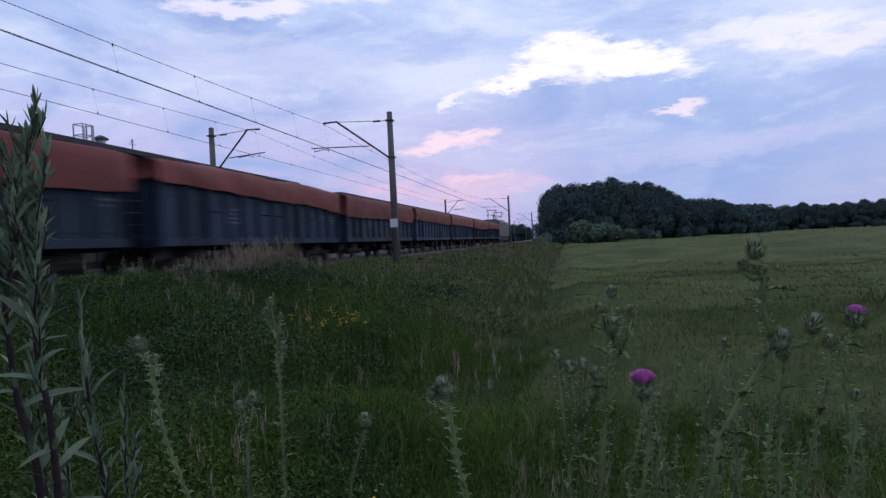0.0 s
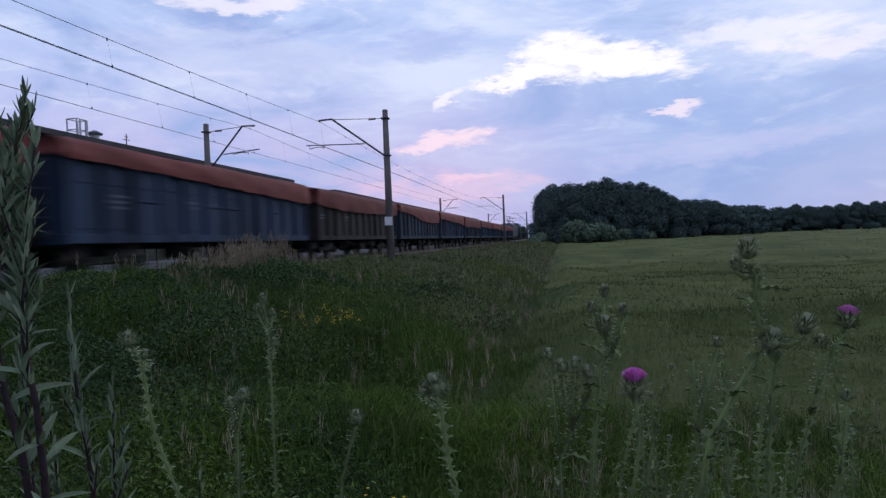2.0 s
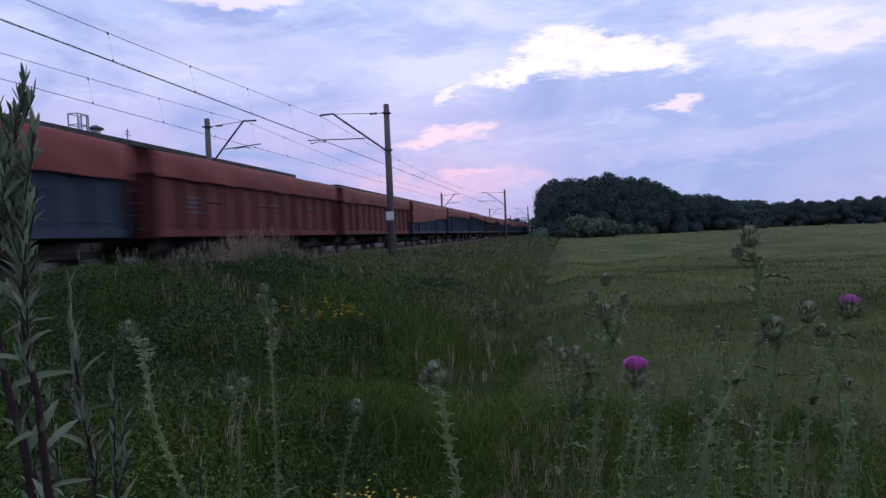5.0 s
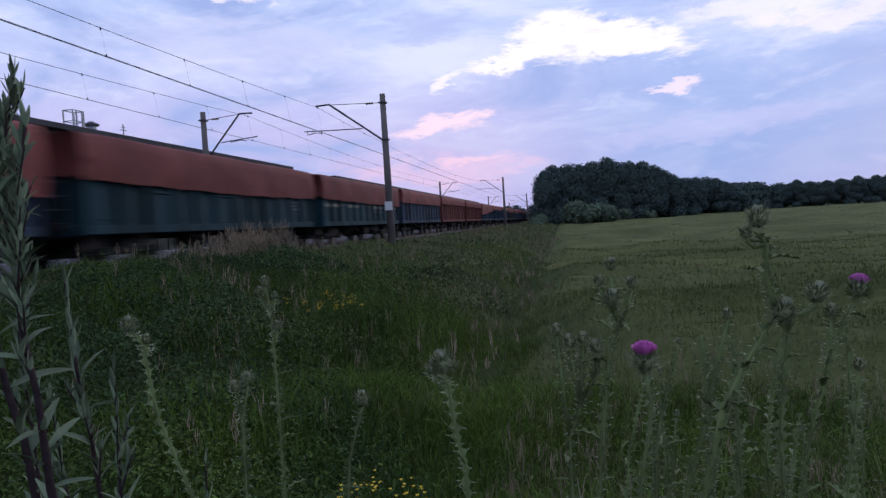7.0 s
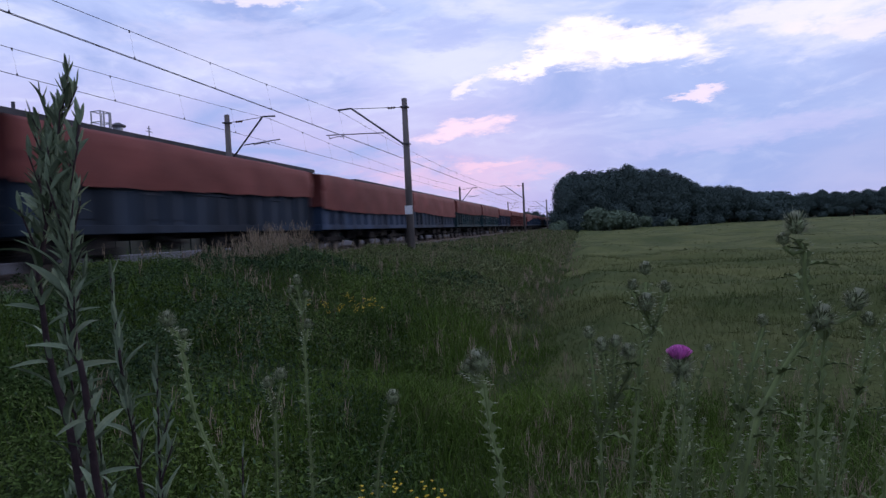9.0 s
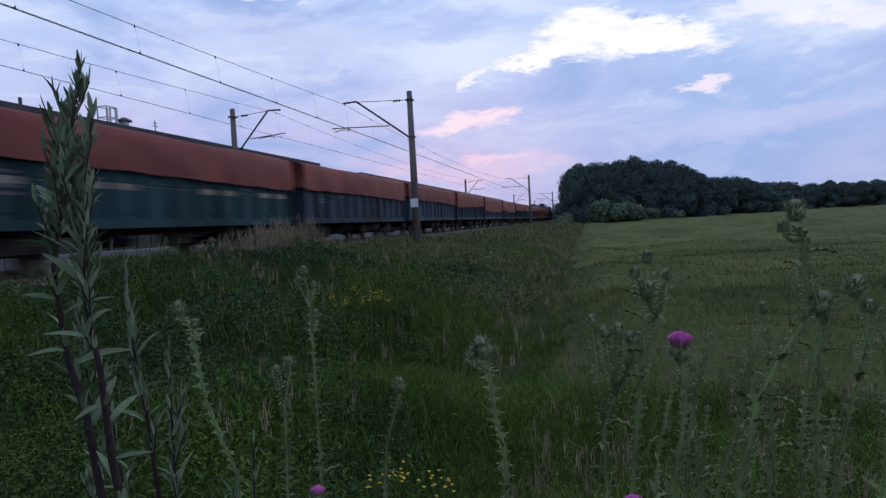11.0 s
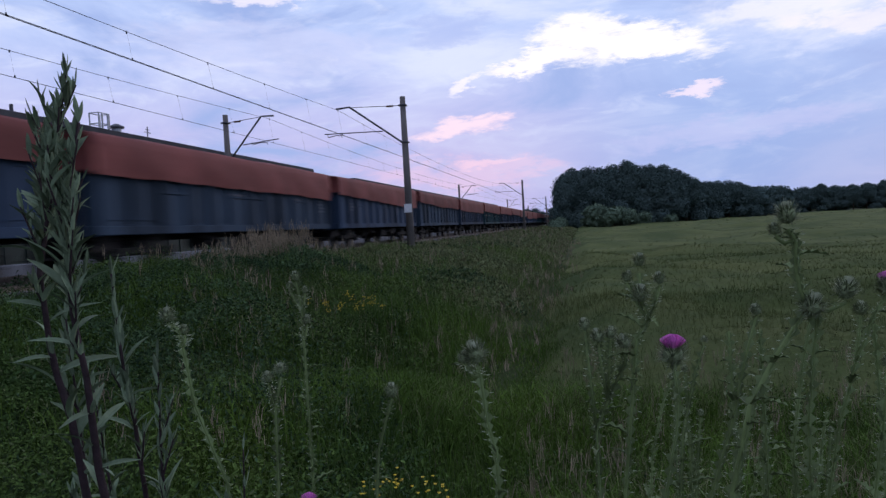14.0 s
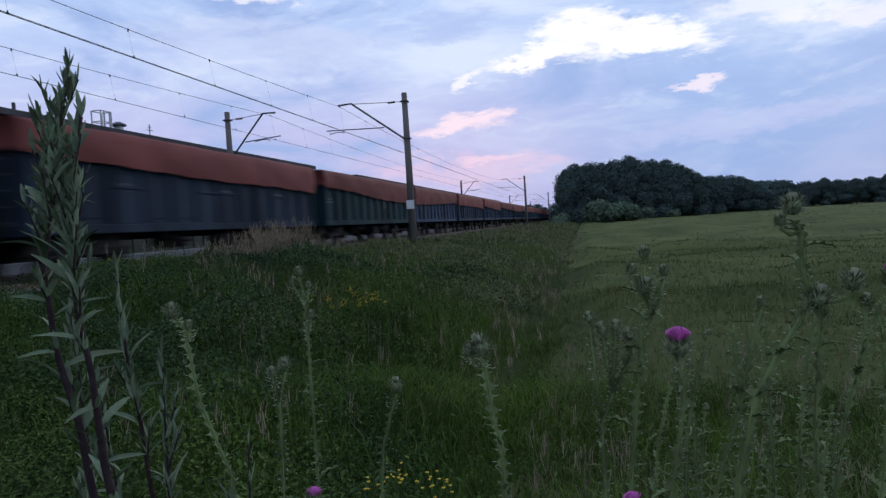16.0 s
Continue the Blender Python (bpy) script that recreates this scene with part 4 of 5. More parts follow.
    for n, x0, x1, y0, y1, size, slim, loose, power in ((150000, -10.2, -2.4, 6.0, 16.0, 0.024, 0.40, 0.8, 1.1), (100000, -10.2, -1.9, 14.0, 34.0, 0.040, 0.42, 0.8, 1.2), (50000, -10.0, -1.7, 32.0, 80.0, 0.085, 0.45, 0.6, 1.2),
                                                   (14000, -9.9, -1.5, 78.0, 200.0, 0.24, 0.45, 0.5, 1.1), (36000, -5.6, -1.9, 3.2, 6.6, 0.021, 0.34, 0.8, 1.0), (14000, -1.6, 2.6, 4.6, 10.0, 0.024, 0.30, 0.8, 1.0)):
        x, y = strip(rng, n, x0, x1, y0, y1, power)
        keep = rng.random(n) < np.where(x > -3.4 + 0.02 * y, 0.45, 1.0) * (0.35 + 1.1 * patch(x, y, 1.0, 5.0))
        x, y = x[keep], y[keep]
        pale = rng.random(len(x)) < np.clip((y - 12.0) / 10.0 + (x + 6.0) * 0.10, 0.06, 0.95)
        dark = ~pale & (patch(x, y, 1.5, 8.0) + 0.15 * rng.normal(size=len(x)) > 0.47)
        for kind, chosen in (("herbage", pale), ("nettle", dark), ("weeds", ~pale & ~dark)):
            if chosen.any():
                rise = 0.0 if kind != "nettle" else 0.14
                kinds[kind].append(cover(rng, x[chosen], y[chosen], lambda a, b: bank_top(a, b) + rise * np.clip((-2.6 - a) / 1.5, 0, 1), size, slim, loose, 0.12 if y1 < 40 else 0.08, 0.05))
    # single stalks standing out of the clumps
    for kind, n, x0, x1, y0, y1, hh, c, sz in (("weeds", 1500, -8.8, -2.6, 5.0, 15.0, 0.62, 24, 0.045), ("nettle", 1500, -9.4, -3.0, 6.0, 18.0, 0.66, 26, 0.055), ("herbage", 500, -8.6, -2.4, 5.0, 14.0, 0.62, 20, 0.032), ("herbage", 1600, -9.4, -2.2, 14.0, 40.0, 0.50, 16, 0.060),
                                               ("weeds", 600, -9.4, -2.2, 14.0, 34.0, 0.50, 14, 0.075), ("nettle", 420, -4.6, -1.4, 2.6, 4.8, 0.58, 22, 0.050), ("weeds", 160, -4.6, -1.4, 2.8, 4.8, 0.66, 22, 0.050), ("weeds", 320, -1.0, 2.6, 4.2, 8.0, 0.45, 18, 0.045), ("weeds", 700, -3.4, -0.8, 4.6, 9.0, 0.42, 16, 0.045), ("herbage", 260, -3.0, 2.4, 4.8, 9.0, 0.50, 18, 0.032)):
        x, y = strip(rng, n, x0, x1, y0, y1, 1.1)
        h = hh * rng.uniform(0.5, 1.25, n)
        base = np.where(x < -2.4, bank_top(x, y) - 0.32, ground_z(x, y))
        kinds[kind].append(leafy(rng, x, y, h, c, sz, base))
    for kind, name, label in (("weeds", "bank_weeds", "dense green leafy weeds on the railway bank"), ("nettle", "nettles", "dark bushy clumps of nettles on the railway bank"), ("herbage", "bank_herbage", "greyish-green seeding herbs on the railway bank")):
        v, f = join(kinds[kind])
        tagged(raw(name, v, f, M[kind]), label, "weeds", kind="stuff")
    # dry plumes: along the crest and scattered
    sets = []
    for n, x0, x1, y0, y1, hh, ww in ((640, -9.5, -8.2, 15.0, 25.0, 0.76, 0.010), (150, -8.9, -4.0, 9.0, 40.0, 0.60, 0.010), (140, -9.2, -3.0, 40.0, 110.0, 0.7, 0.03), (50, -4.5, -1.6, 5.0, 14.0, 0.45, 0.006), (150, -2.6, -0.8, 9.0, 60.0, 0.40, 0.012),
                                      (260, -1.2, 4.0, 4.0, 10.0, 0.36, 0.005)):
        x, y = strip(rng, n, x0, x1, y0, y1, 1.2)
        h = hh * rng.uniform(0.7, 1.3, n)
        root = ground_z(x, y)
        if n == 640:
            y = 18.0 + 1.9 * rng.normal(size=n)
            h = h * (0.55 + 0.5 * np.exp(-((y - 17.8) / 2.6) ** 2)) * (0.75 + 0.4 * patch(x, y, 0.4, 6.0))
            root = bank_top(x, y) - 0.25
        elif x1 < -1.5:
            root = bank_top(x, y) - 0.2
        sets.append(blades(rng, x, y, h, ww * 0.4 * np.ones(n), rng.uniform(0.05, 0.3, n), root))
        m = 9
        X, Y, H = np.repeat(x, m), np.repeat(y, m), np.repeat(h, m)
        f0 = np.tile(np.linspace(0.68, 0.98, m), n)
        z = np.repeat(root, m) + H * f0
        sets.append(blades(rng, X + 0.02 * rng.normal(size=n * m), Y + 0.02 * rng.normal(size=n * m), 0.09 * rng.uniform(0.6, 1.5, n * m), ww * 0.9 * np.ones(n * m), rng.uniform(0.2, 0.8, n * m), z))
    v, f = join(sets)
    tagged(raw("dry_grass", v, f, M["straw"]), "pale pinkish-brown seed plumes of tall dry grass", "grass", kind="stuff")


meadow()


def field():
    rng = np.random.default_rng(22)
    xs = np.concatenate([np.arange(-1.9, 14, 0.2), np.arange(14, 40, 0.8), np.arange(40, 150, 4)])
    ys = np.concatenate([np.arange(8.0, 40, 0.25), np.arange(40, 110, 0.9), np.arange(110, 180, 3), np.arange(180, 262, 8)])
    gx, gy = np.meshgrid(xs, ys)

    def top(x, y):
        edge = np.clip((x + 1.9 + 0.5 * (patch(x, y, 0.8, 9.0) - 1)) / 1.2, 0, 1) * np.clip((y - 8.0 - 0.6 * patch(x, y, 0.7, 8.0)) / 2.5, 0, 1)
        near = np.clip(1.5 - y / 40.0, 0.25, 1.0)
        return ground_z(x, y) - 0.03 + edge * (0.05 + near * (0.03 * domes(x, y, 0.6, 1.0, 1.3) + 0.24 * domes(x, y, 1.9, 4.0, 1.6)) + 0.34 * domes(x, y, 4.5, 7.0, 1.8) + 0.34 * patch(x, y, 3.0, 1.0) ** 2)

    v = np.stack([gx, gy, top(gx, gy) - 0.01], -1).reshape(-1, 3)
    nx = len(xs)
    i, j = np.meshgrid(np.arange(nx - 1), np.arange(len(ys) - 1))
    a = (j * nx + i).ravel()
    ob = raw("field", v, np.stack([a, a + 1, a + nx + 1, a + nx], -1), M["cropsoil"], smooth=True)
    tagged(ob, "wide green crop field with low uneven mounds", "field", kind="structure")
    sets = []
    for n, x1, y0, y1, p, size in ((80000, 8.0, 8.3, 16.0, 1.1, 0.024), (110000, 19.0, 14.0, 36.0, 1.2, 0.042), (30000, 48.0, 34.0, 85.0, 1.1, 0.09), (14000, 105.0, 82.0, 200.0, 1.0, 0.22)):
        x, y = strip(rng, n, -1.9, x1, y0, y1, p)
        keep = (x < 0.55 * y + 4) & (rng.random(n) < 0.45 + 0.7 * patch(x, y, 0.9, 3.0))
        x, y = x[keep], y[keep]
        sets.append(cover(rng, x, y, top, size, 0.5, 0.14, 0.012, 0.06 if y1 < 40 else 0.2))
    for n, x1, y0, y1, p, hh, ww in ((14000, 8.0, 8.2, 16.0, 1.1, 0.15, 0.006), (12000, 16.0, 14.0, 34.0, 1.2, 0.18, 0.012)):
        x, y = strip(rng, n, -1.8, x1, y0, y1, p)
        h = hh * rng.uniform(0.5, 1.2, len(x)) * (0.35 + 0.9 * patch(x, y, 1.0, 3.0))
        sets.append(blades(rng, x, y, h, ww * rng.uniform(0.6, 1.5, len(x)), rng.uniform(0.3, 1.2, len(x)), top(x, y)))
    v, f = join(sets)
    tagged(raw("crop_plants", v, f, M["crop"]), "low dense green crop plants on the field", "crop", kind="stuff")


field()


# ---- plants before the camera ----
def leaf_mesh(name, length, width, mat, lobes=0, fold=0.25, droop=0.35):
    """A leaf along +y with a folded midrib; lobed with spiny teeth where asked."""
    n = 8
    v, f = [], []
    for i in range(n + 1):
        t = i / n
        w = width / 2 * math.sin(math.pi * min(1, t * 0.93 + 0.05)) ** 0.8
        if lobes:
            w *= 1.0 if i % 2 else 0.45
        y, z = length * t, -droop * length * t * t
        k = fold * w
        v += [(-w, y + (0.06 * length if lobes and i % 2 else 0), z + k), (0, y, z), (w, y + (0.06 * length if lobes and i % 2 else 0), z + k)]
    for i in range(n):
        a = 3 * i
        f += [(a, a + 1, a + 4, a + 3), (a + 1, a + 2, a + 5, a + 4)]
    me = bpy.data.meshes.new(name)
    me.from_pydata(v, [], f)
    me.materials.append(mat)
    return me


LEAF = dict(thistle=[leaf_mesh("leaf", 0.085, 0.030, M["thistleleaf"], 1, 0.7, 0.6), leaf_mesh("leaf", 0.06, 0.022, M["thistleleaf"], 1, 0.7, 0.9), leaf_mesh("leaf", 0.05, 0.014, M["thistleleaf"], 1, 0.6, -0.3)],
            mug=[leaf_mesh("leaf", 0.060, 0.013, M["mugleaf"], 0, 0.6, 0.25), leaf_mesh("leaf", 0.045, 0.009, M["mugleaf"], 0, 0.5, -0.15), leaf_mesh("leaf", 0.105, 0.017, M["mugleaf"], 0, 0.5, 0.5)])


def aim(p, azimuth, rise, s=1.0, roll=0.0):
    return Matrix.Translation(p) @ Euler((0, 0, azimuth)).to_matrix().to_4x4() @ Euler((rise, 0, 0)).to_matrix().to_4x4() @ Euler((0, roll, 0)).to_matrix().to_4x4() @ Matrix.Diagonal((s, s, s, 1))


def head_parts(r, bloom, parent, at, lean):
    """A flower head: spiny bulb of bracts, with florets when in bloom or a pale bristle tuft when in bud."""
    rng = random.Random(int(at[0] * 1e4) + int(at[2] * 1e4))
    turn = Euler((lean[0], lean[1], 0)).to_matrix()
    r = r * (1.0 if bloom else 0.82)
    P = Vector(at)
    bm = B()
    bmesh.ops.create_icosphere(bm, subdivisions=2, radius=r * 0.82, matrix=Matrix.Diagonal((1, 1, 1.05, 1)))
    for k in range(300):
        u, a = rng.uniform(-0.75, 0.85), rng.uniform(0, 6.283)
        s = math.sqrt(1 - u * u)
        d = Vector((s * math.cos(a), s * math.sin(a), u))
        e = (d + Vector((0, 0, 0.55))).normalized()
        side = d.cross(Vector((0, 0, 1))).normalized() * r * 0.055
        b = d * r * 0.78
        t = b + (e if k % 3 else d) * r * rng.uniform(0.5, 1.15)
        q = [bm.verts.new(x) for x in (b - side, b + side, t)]
        bm.faces.new(q)
    bulb = part("flower_head", bm, M["bract"], parent, "spiny green thistle head")
    spikes = B()
    for k in range(38):
        u, a = rng.uniform(-0.5, 0.9), rng.uniform(0, 6.283)
        c = math.sqrt(1 - u * u)
        d = Vector((c * math.cos(a), c * math.sin(a), u))
        side = d.cross(Vector((0, 0, 1))).normalized() * r * 0.035
        spikes.faces.new([spikes.verts.new(x) for x in (d * r * 0.95 - side, d * r * 0.95 + side, (d + Vector((0, 0, 0.25))) * r * rng.uniform(1.3, 1.75))])
    tagged(part("spine", spikes, M["spine"], bulb, "pale radiating spines"), kind="stuff")
    bulb.matrix_basis = Matrix.Translation(P) @ turn.to_4x4()
    bm = B()
    for k in range(260 if bloom else 60):
        a, q = rng.uniform(0, 6.283), math.sqrt(rng.random())
        spread = 1.1 if bloom else 0.5
        b = Vector((0.55 * r * q * math.cos(a), 0.55 * r * q * math.sin(a), r * 0.7))
        t = Vector((spread * r * q * math.cos(a), spread * r * q * math.sin(a), r * (1.75 - 0.55 * q * q if bloom else 1.35)))
        side = Vector((-math.sin(a), math.cos(a), 0)) * r * (0.05 if bloom else 0.035)
        vs = [bm.verts.new(x) for x in (b - side, b + side, t + side, t - side)]
        bm.faces.new(vs)
    part("floret_tuft" if bloom else "bristle_tuft", bm, M["floret"] if bloom else M["spine"], bulb, "magenta florets" if bloom else "pale bristles")


def thistle(stem, heads, seed, leaves=10, thick=0.0045, label="spiny green thistle with closed heads among meadow grass"):
    """stem: points from the top down; it goes on to the ground. heads: (x, y, z, radius, in bloom, branch point's index)."""
    rng = random.Random(seed)
    thick *= 0.75
    low = stem[-1]
    gx, gy = low[0] + rng.uniform(-0.03, 0.03), low[1] + rng.uniform(0.0, 0.1)
    gz = float(ground_z(gx, gy))
    base = Vector((gx, gy, gz))
    pts = [Vector(p) for p in stem] + [Vector((gx, gy, gz - 0.03))]
    t = thing("thistle", Matrix.Translation(base), label, "thistle", "thistles")
    fine = []
    for a, b in zip(pts, pts[1:]):
        k = max(2, int((b - a).length / 0.03))
        fine += [a.lerp(b, i / k) - base for i in range(k)]
    fine.append(pts[-1] - base)
    bm = B()
    tube(bm, fine, [thick * (0.62 + 0.4 * i / len(fine)) for i in range(len(fine))], 7)
    lines = [(fine, thick)]
    for x, y, z, r, bloom, at in heads:
        p0, p1 = Vector(stem[at]) - base, Vector((x, y, z - r * 0.9)) - base
        if (p0 - p1).length > 0.012:
            mid = p0.lerp(p1, 0.55) + Vector((0, 0, -0.008))
            tube(bm, [p0, mid, p1], thick * 0.62, 6)
            lines.append(([p0.lerp(p1, k / 6) for k in range(7)], thick * 0.6))
    part("stem", bm, M["thistle"], t, smooth=True)
    # wavy wings along stem and branches, each lobe ending in a pale spine
    bm, sharp = B(), B()
    for path, wide in lines:
        for w in range(4):
            a0 = w * math.pi / 2 + rng.uniform(-0.4, 0.4)
            for p, q in zip(path, path[1:]):
                if max(p.z, q.z) + base.z < -0.25:
                    break
                for f0 in (0.0, 0.5):
                    a = a0 + rng.uniform(-0.5, 0.5)
                    d = Vector((math.cos(a), math.sin(a), rng.uniform(-0.2, 0.5)))
                    u, v = p.lerp(q, f0), p.lerp(q, f0 + 0.5)
                    tip = u.lerp(v, 0.4) + d * (wide * 0.8 + rng.uniform(0.002, 0.009))
                    edge = d * wide * 0.7
                    bm.faces.new([bm.verts.new(k) for k in (u, u + edge, tip, v + edge, v)])
                    if rng.random() < 0.75:
                        along = (v - u).normalized() * 0.0009
                        sharp.faces.new([sharp.verts.new(k) for k in (tip - along, tip + along, tip + d * rng.uniform(0.003, 0.007))])
    tagged(part("stem_wing", bm, M["thistleleaf"], t, "wavy spiny stem wings"), kind="stuff")
    tagged(part("spine", sharp, M["spine"], t, "pale spines along the stem"), kind="stuff")
    for i in range(leaves):
        p = fine[int((0.06 + 0.60 * i / max(1, leaves)) * len(fine))]
        put("leaf", rng.choice(LEAF["thistle"]), t, aim(p, rng.uniform(0, 6.283), rng.uniform(0.5, 1.2), rng.uniform(0.3, 0.65)))
    for x, y, z, r, bloom, at in heads:
        head_parts(r, bloom, t, Vector((x, y, z)) - base, (rng.uniform(-0.3, 0.3), rng.uniform(-0.3, 0.3)))
    return t


PINK = "spiny green thistle with a magenta flower among meadow grass"
thistle([(-0.47, 2.43, 0.565), (-0.46, 2.43, 0.55), (-0.46, 2.43, 0.50), (-0.45, 2.43, 0.45), (-0.50, 2.43, 0.37), (-0.53, 2.43, 0.31), (-0.56, 2.43, 0.18)],
        [(-0.47, 2.43, 0.585, 0.018, False, 0), (-0.487, 2.43, 0.565, 0.010, False, 1), (-0.445, 2.42, 0.455, 0.018, False, 3), (-0.398, 2.43, 0.475, 0.018, False, 3)], 1, 26, 0.0075)
thistle([(-0.43, 2.44, 0.46), (-0.44, 2.44, 0.38), (-0.45, 2.44, 0.28), (-0.45, 2.44, 0.18)], [], 2, 18, 0.0048)
thistle([(-0.67, 2.5, 0.505), (-0.67, 2.5, 0.46), (-0.66, 2.5, 0.43), (-0.68, 2.5, 0.40), (-0.69, 2.5, 0.31), (-0.71, 2.5, 0.14)],
        [(-0.67, 2.5, 0.525, 0.012, False, 0), (-0.672, 2.49, 0.472, 0.016, False, 1), (-0.64, 2.5, 0.495, 0.011, False, 2), (-0.69, 2.5, 0.50, 0.010, False, 2)], 3, 22, 0.0048)
thistle([(-0.70, 2.5, 0.38), (-0.70, 2.5, 0.36), (-0.73, 2.5, 0.30), (-0.75, 2.5, 0.25), (-0.75, 2.5, 0.14)],
        [(-0.76, 2.5, 0.425, 0.011, False, 3), (-0.74, 2.5, 0.405, 0.013, False, 2), (-0.72, 2.5, 0.41, 0.011, False, 2), (-0.70, 2.5, 0.395, 0.013, False, 0)], 4, 22, 0.0045)
thistle([(-0.64, 2.38, 0.385), (-0.635, 2.38, 0.34), (-0.64, 2.38, 0.29), (-0.66, 2.38, 0.19)], [(-0.64, 2.38, 0.398, 0.017, True, 0)], 5, 6, 0.0034, PINK)
thistle([(-0.27, 2.62, 0.44), (-0.29, 2.62, 0.41), (-0.32, 2.62, 0.33), (-0.35, 2.62, 0.22), (-0.37, 2.62, 0.10)], [(-0.268, 2.62, 0.455, 0.016, True, 0), (-0.31, 2.62, 0.42, 0.013, False, 2)], 6, 22, 0.0048, PINK)
thistle([(-0.50, 2.5, 0.43), (-0.52, 2.5, 0.36), (-0.54, 2.5, 0.27), (-0.58, 2.5, 0.14)], [(-0.50, 2.5, 0.44, 0.010, False, 0)], 7, 20, 0.0042)
thistle([(-0.90, 2.25, 0.415), (-0.895, 2.25, 0.40), (-0.89, 2.25, 0.34), (-0.88, 2.25, 0.30), (-0.88, 2.25, 0.24)], [(-0.90, 2.25, 0.43, 0.0165, False, 0), (-0.915, 2.25, 0.425, 0.009, False, 1)], 8, 16, 0.0048)
thistle([(-1.11, 2.55, 0.29), (-1.12, 2.55, 0.26), (-1.14, 2.55, 0.20), (-1.15, 2.55, 0.11)], [(-1.11, 2.55, 0.305, 0.015, False, 0)], 9, 7, 0.0042)
thistle([(-1.37, 2.74, 0.50), (-1.36, 2.74, 0.44), (-1.36, 2.74, 0.37), (-1.36, 2.74, 0.17), (-1.36, 2.74, 0.02)],
        [(-1.37, 2.74, 0.51, 0.012, False, 0), (-1.385, 2.74, 0.49, 0.010, False, 1), (-1.35, 2.74, 0.415, 0.011, False, 2), (-1.35, 2.74, 0.48, 0.008, False, 1)], 10, 22, 0.0046)
thistle([(-1.30, 2.5, 0.345), (-1.315, 2.5, 0.29), (-1.32, 2.5, 0.12)], [(-1.30, 2.5, 0.36, 0.011, False, 0), (-1.325, 2.5, 0.345, 0.011, False, 1)], 11, 8, 0.004)
thistle([(-1.43, 2.4, 0.45), (-1.425, 2.4, 0.42), (-1.41, 2.4, 0.32), (-1.36, 2.4, 0.19)], [(-1.45, 2.4, 0.475, 0.014, False, 0), (-1.42, 2.4, 0.45, 0.009, False, 1)], 12, 10, 0.0045)
thistle([(-1.17, 2.3, 0.188), (-1.17, 2.31, 0.11)], [(-1.17, 2.3, 0.198, 0.012, True, 0)], 13, 4, 0.0035, PINK)
thistle([(-0.72, 2.2, 0.238), (-0.72, 2.21, 0.12)], [(-0.72, 2.2, 0.245, 0.011, True, 0)], 14, 4, 0.0035, PINK)
thistle([(-0.36, 2.7, 0.40), (-0.38, 2.7, 0.30), (-0.40, 2.7, 0.15)], [(-0.36, 2.7, 0.41, 0.011, False, 0)], 15, 20, 0.0042)
thistle([(-0.30, 2.55, 0.33), (-0.31, 2.55, 0.25), (-0.33, 2.55, 0.10)], [(-0.30, 2.55, 0.345, 0.011, False, 0)], 16, 18, 0.0042)
rng_t = random.Random(77)
for k in range(16):
    y = rng_t.uniform(2.55, 3.3)
    x = -0.755 + (y - 1.41) * math.tan(radians(rng_t.uniform(6, 22)))
    z = 0.60 - (y - 1.41) * rng_t.uniform(0.16, 0.33)
    lean = rng_t.uniform(-0.06, 0.02)
    thistle([(x, y, z), (x + lean * 0.4, y, z - 0.06), (x + lean, y, z - 0.2), (x + lean * 1.3, y, z - 0.4)], [(x, y, z + 0.012, rng_t.uniform(0.007, 0.011), False, 0)] if k % 2 else [], 40 + k, 16, 0.0036)


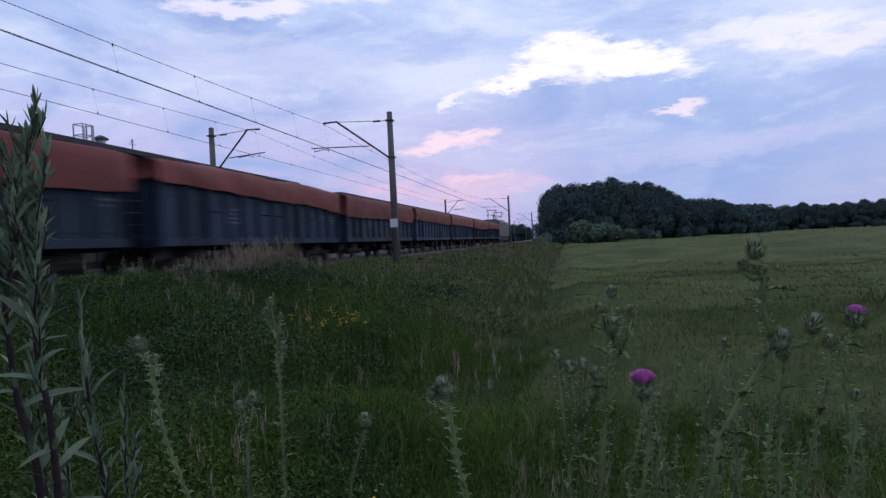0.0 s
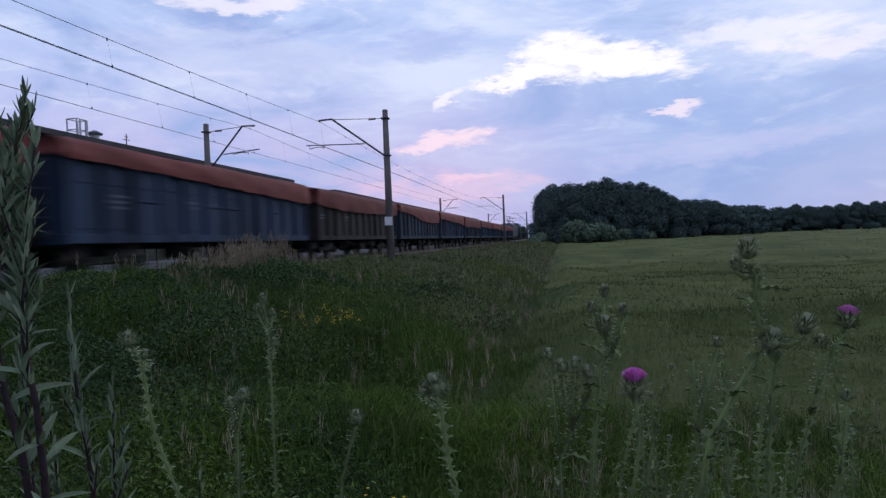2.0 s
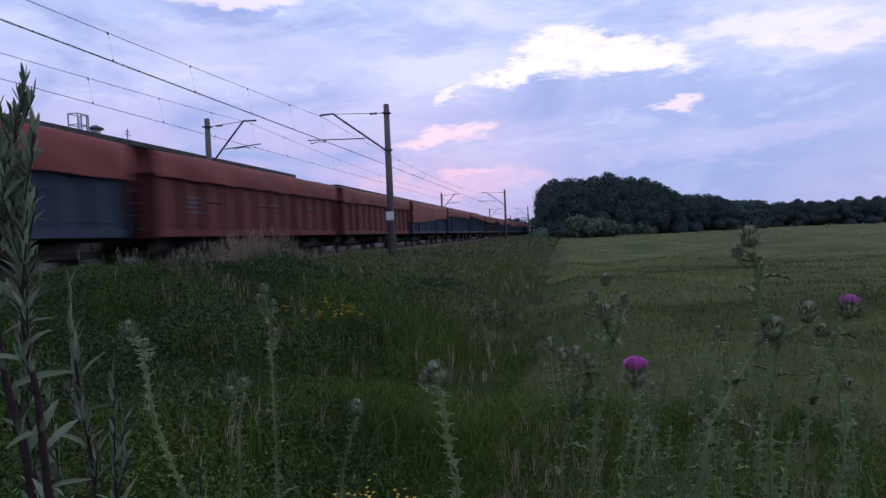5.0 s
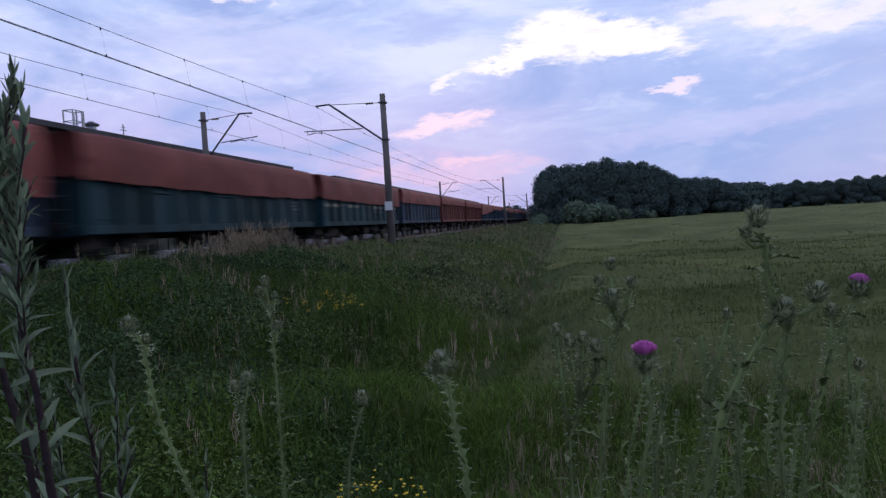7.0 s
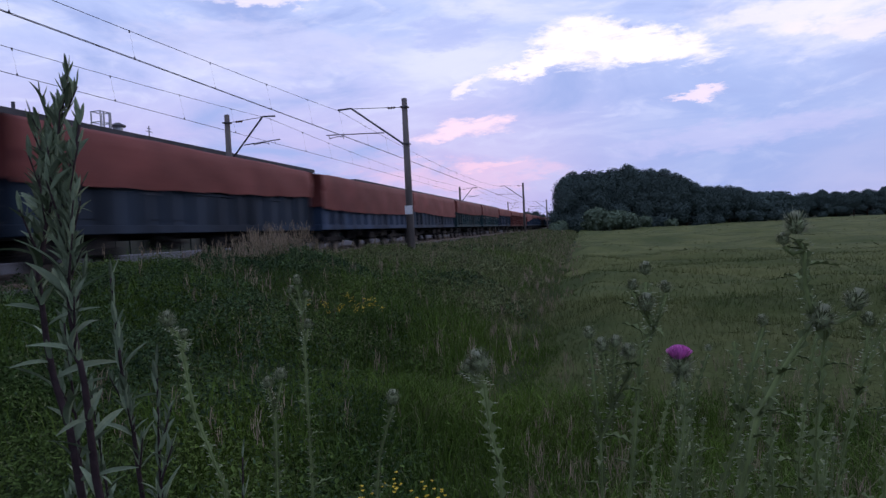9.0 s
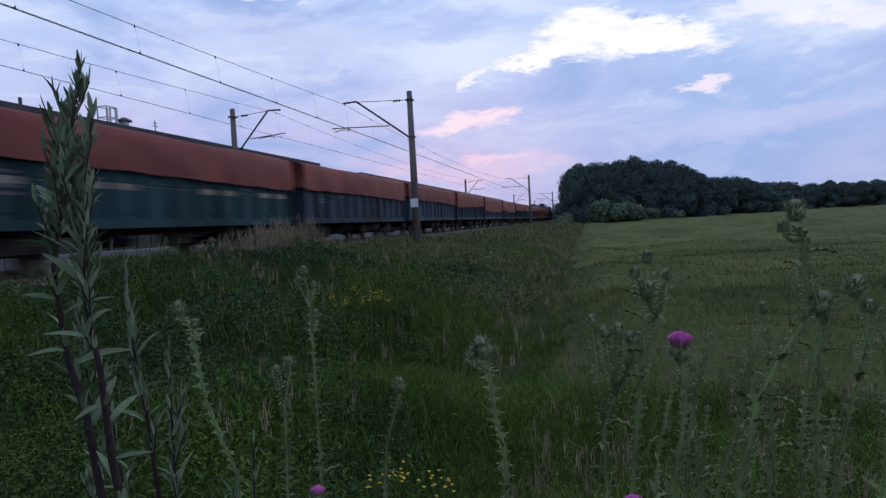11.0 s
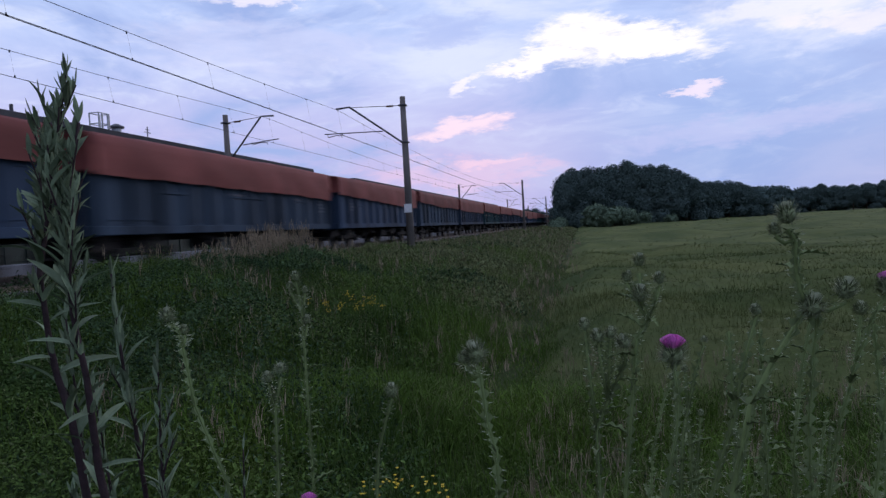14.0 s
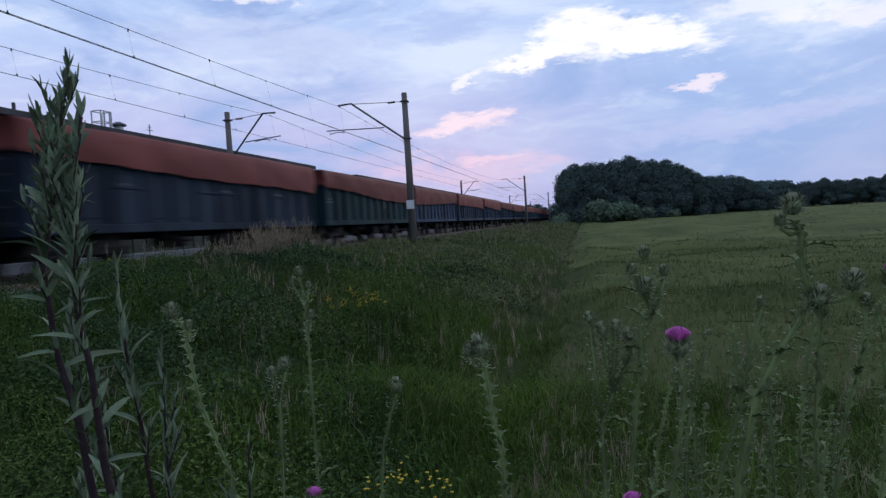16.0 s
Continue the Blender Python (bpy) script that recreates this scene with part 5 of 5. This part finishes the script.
def mugwort(stem, seed, leaves, label, thick=0.004):
    rng = random.Random(seed)
    low = stem[-1]
    gx, gy = low[0] + 0.02, low[1] + 0.03
    base = Vector((gx, gy, float(ground_z(gx, gy))))
    t = thing("mugwort", Matrix.Translation(base), label, "weed", "tall weeds")
    pts = [Vector(p) - base for p in stem] + [Vector((0, 0, -0.03))]
    fine = []
    for a, b in zip(pts, pts[1:]):
        k = max(2, int((b - a).length / 0.02))
        fine += [a.lerp(b, i / k) for i in range(k)]
    fine.append(pts[-1])
    bm = B()
    tube(bm, fine, [thick * (0.35 + 0.9 * min(1, 3 * i / len(fine))) for i in range(len(fine))], 7)
    part("stem", bm, M["mugstem"], t, smooth=True)
    top = fine[0]
    H = top.z - fine[-1].z
    az = rng.uniform(0, 6.28)

    def at(depth):
        """The stem's point so far below the tip."""
        return min(fine, key=lambda p: abs(top.z - p.z - depth))

    # tip: a tight spire of narrow upright leaves
    for i in range(int(leaves * 0.45)):
        depth = 0.22 * (i / (leaves * 0.45)) ** 1.2
        az += 2.4 + rng.uniform(-0.5, 0.5)
        put("leaf", LEAF["mug"][1 if depth < 0.1 or rng.random() < 0.7 else 0], t, aim(at(depth), az, rng.uniform(0.95, 1.4), rng.uniform(0.5, 0.95) * (0.75 + 1.8 * depth), rng.uniform(-0.6, 0.6)))
    # short side shoots, each a small spire
    for i in range(int(leaves * 0.085)):
        depth = rng.uniform(0.05, 0.30)
        p = at(depth)
        a, L = rng.uniform(0, 6.283), rng.uniform(0.03, 0.085)
        d = Vector((math.cos(a) * 0.42, math.sin(a) * 0.42, 1)).normalized()
        bm = B()
        tube(bm, [p, p + d * L * 0.5, p + d * L], [0.0016, 0.0013, 0.0008], 5)
        part("side_shoot", bm, M["mugstem"], t)
        for k in range(11):
            put("leaf", LEAF["mug"][1 if k % 4 else 0], t, aim(p + d * L * (0.15 + 0.85 * k / 11), k * 2.4 + a, rng.uniform(0.9, 1.4), rng.uniform(0.35, 0.7), rng.uniform(-0.5, 0.5)))
    # sparse long leaves farther down, spreading and drooping
    for i in range(int(leaves * 0.17)):
        depth = 0.17 + (0.75 * H - 0.17) * (i / (leaves * 0.17)) ** 1.4
        az += 2.4 + rng.uniform(-0.4, 0.4)
        put("leaf", LEAF["mug"][2 if rng.random() < 0.7 else 0], t, aim(at(depth), az, rng.uniform(0.3, 1.25), rng.uniform(0.40, 0.80), rng.uniform(-0.9, 0.9)))
        if rng.random() < 0.5:
            put("leaf", LEAF["mug"][1], t, aim(at(depth), az + 0.6, rng.uniform(0.5, 1.2), rng.uniform(0.5, 0.9)))
    return t


MUG = "tall grey-green mugwort with narrow leaves on a dark stem"
mugwort([(-1.388, 2.14, 0.818), (-1.400, 2.14, 0.773), (-1.422, 2.14, 0.672), (-1.45, 2.14, 0.569), (-1.443, 2.14, 0.478), (-1.436, 2.14, 0.435), (-1.418, 2.14, 0.374), (-1.405, 2.14, 0.278), (-1.393, 2.14, 0.214)], 1, 230, MUG, thick=0.0046)
mugwort([(-1.340, 2.1, 0.748), (-1.356, 2.1, 0.70), (-1.372, 2.1, 0.624), (-1.369, 2.1, 0.516), (-1.356, 2.1, 0.437), (-1.349, 2.1, 0.327), (-1.342, 2.1, 0.287), (-1.33, 2.1, 0.229)], 2, 210, MUG, thick=0.0048)
mugwort([(-1.392, 2.2, 0.56), (-1.384, 2.2, 0.43), (-1.373, 2.2, 0.371), (-1.369, 2.2, 0.312), (-1.362, 2.2, 0.243)], 3, 50, MUG, thick=0.004)
mugwort([(-1.33, 2.2, 0.44), (-1.335, 2.2, 0.3), (-1.33, 2.2, 0.1)], 4, 40, MUG, thick=0.003)
mugwort([(-1.47, 2.2, 0.50), (-1.46, 2.2, 0.35), (-1.45, 2.2, 0.1)], 5, 44, MUG, thick=0.003)
mugwort([(-1.52, 2.3, 0.38), (-1.50, 2.3, 0.2), (-1.49, 2.3, 0.0)], 6, 40, MUG, thick=0.003)
mugwort([(-1.24, 2.25, 0.30), (-1.245, 2.25, 0.2), (-1.24, 2.25, 0.0)], 7, 36, MUG, thick=0.003)


def yellow_flower(x, y, z, seed, n=7, size=1.0):
    rng = random.Random(seed)
    base = Vector((x, y, float(ground_z(x, y))))
    t = thing("yellow_wildflower", Matrix.Translation(base), "slender wildflower with a cluster of small yellow blossoms", "wildflower", "yellow wildflowers")
    H = z - base.z
    bm = B()
    tube(bm, [(0, 0, -0.02), (0.01, 0.01, H * 0.6), (0, 0, H * 0.95)], [0.004, 0.003, 0.002], 5)
    heads = [(rng.gauss(0, 0.022), rng.gauss(0, 0.022), H + rng.uniform(-0.05, 0.02)) for _ in range(n)]
    part("stem", bm, M["weeds"], t)
    bm = B()
    for h in heads:
        tube(bm, [(0, 0, H * 0.8), h], 0.0012, 4)
    tagged(part("flower_stalk", bm, M["weeds"], t), kind="stuff")
    for h in heads:
        bm = B()
        for k in range(9):
            a = k * 0.7
            d = Vector((math.cos(a), math.sin(a), 0.25))
            s = Vector((-math.sin(a), math.cos(a), 0)) * 0.004
            c = Vector(h)
            bm.faces.new([bm.verts.new(q) for q in (c, c + d * 0.004 * size - s * 0.6 * size, c + d * 0.009 * size, c + d * 0.004 * size + s * 0.6 * size)])
        bmesh.ops.create_icosphere(bm, subdivisions=1, radius=0.0045 * size, matrix=Matrix.Translation(h))
        part("blossom", bm, M["yellow"], t)


for k, (x, y, z) in enumerate([(-1.57, 4.0, -0.42), (-1.44, 4.0, -0.43), (-1.69, 4.0, -0.45), (-1.39, 4.0, -0.47), (-1.60, 4.1, -0.47)]):
    yellow_flower(x, y, z, k, 8)
rng_y = random.Random(8)
for k in range(18):
    yellow_flower(-3.62 + rng_y.gauss(0, 0.25), 9.0 + rng_y.uniform(-0.3, 0.3), -0.24 + rng_y.gauss(0, 0.06), 20 + k, 9, 1.3)


# ---- what moves ----
def motions():
    times = (0, 2, 4, 6, 8, 10, 12, 14, 16)
    for w, slot in TRAIN:
        walk(w, [(t, pose(-12.0, 1.418 + LENGTH * slot + 19.58 * t + 0.02 * t * t, 0)) for t in times])


motions()
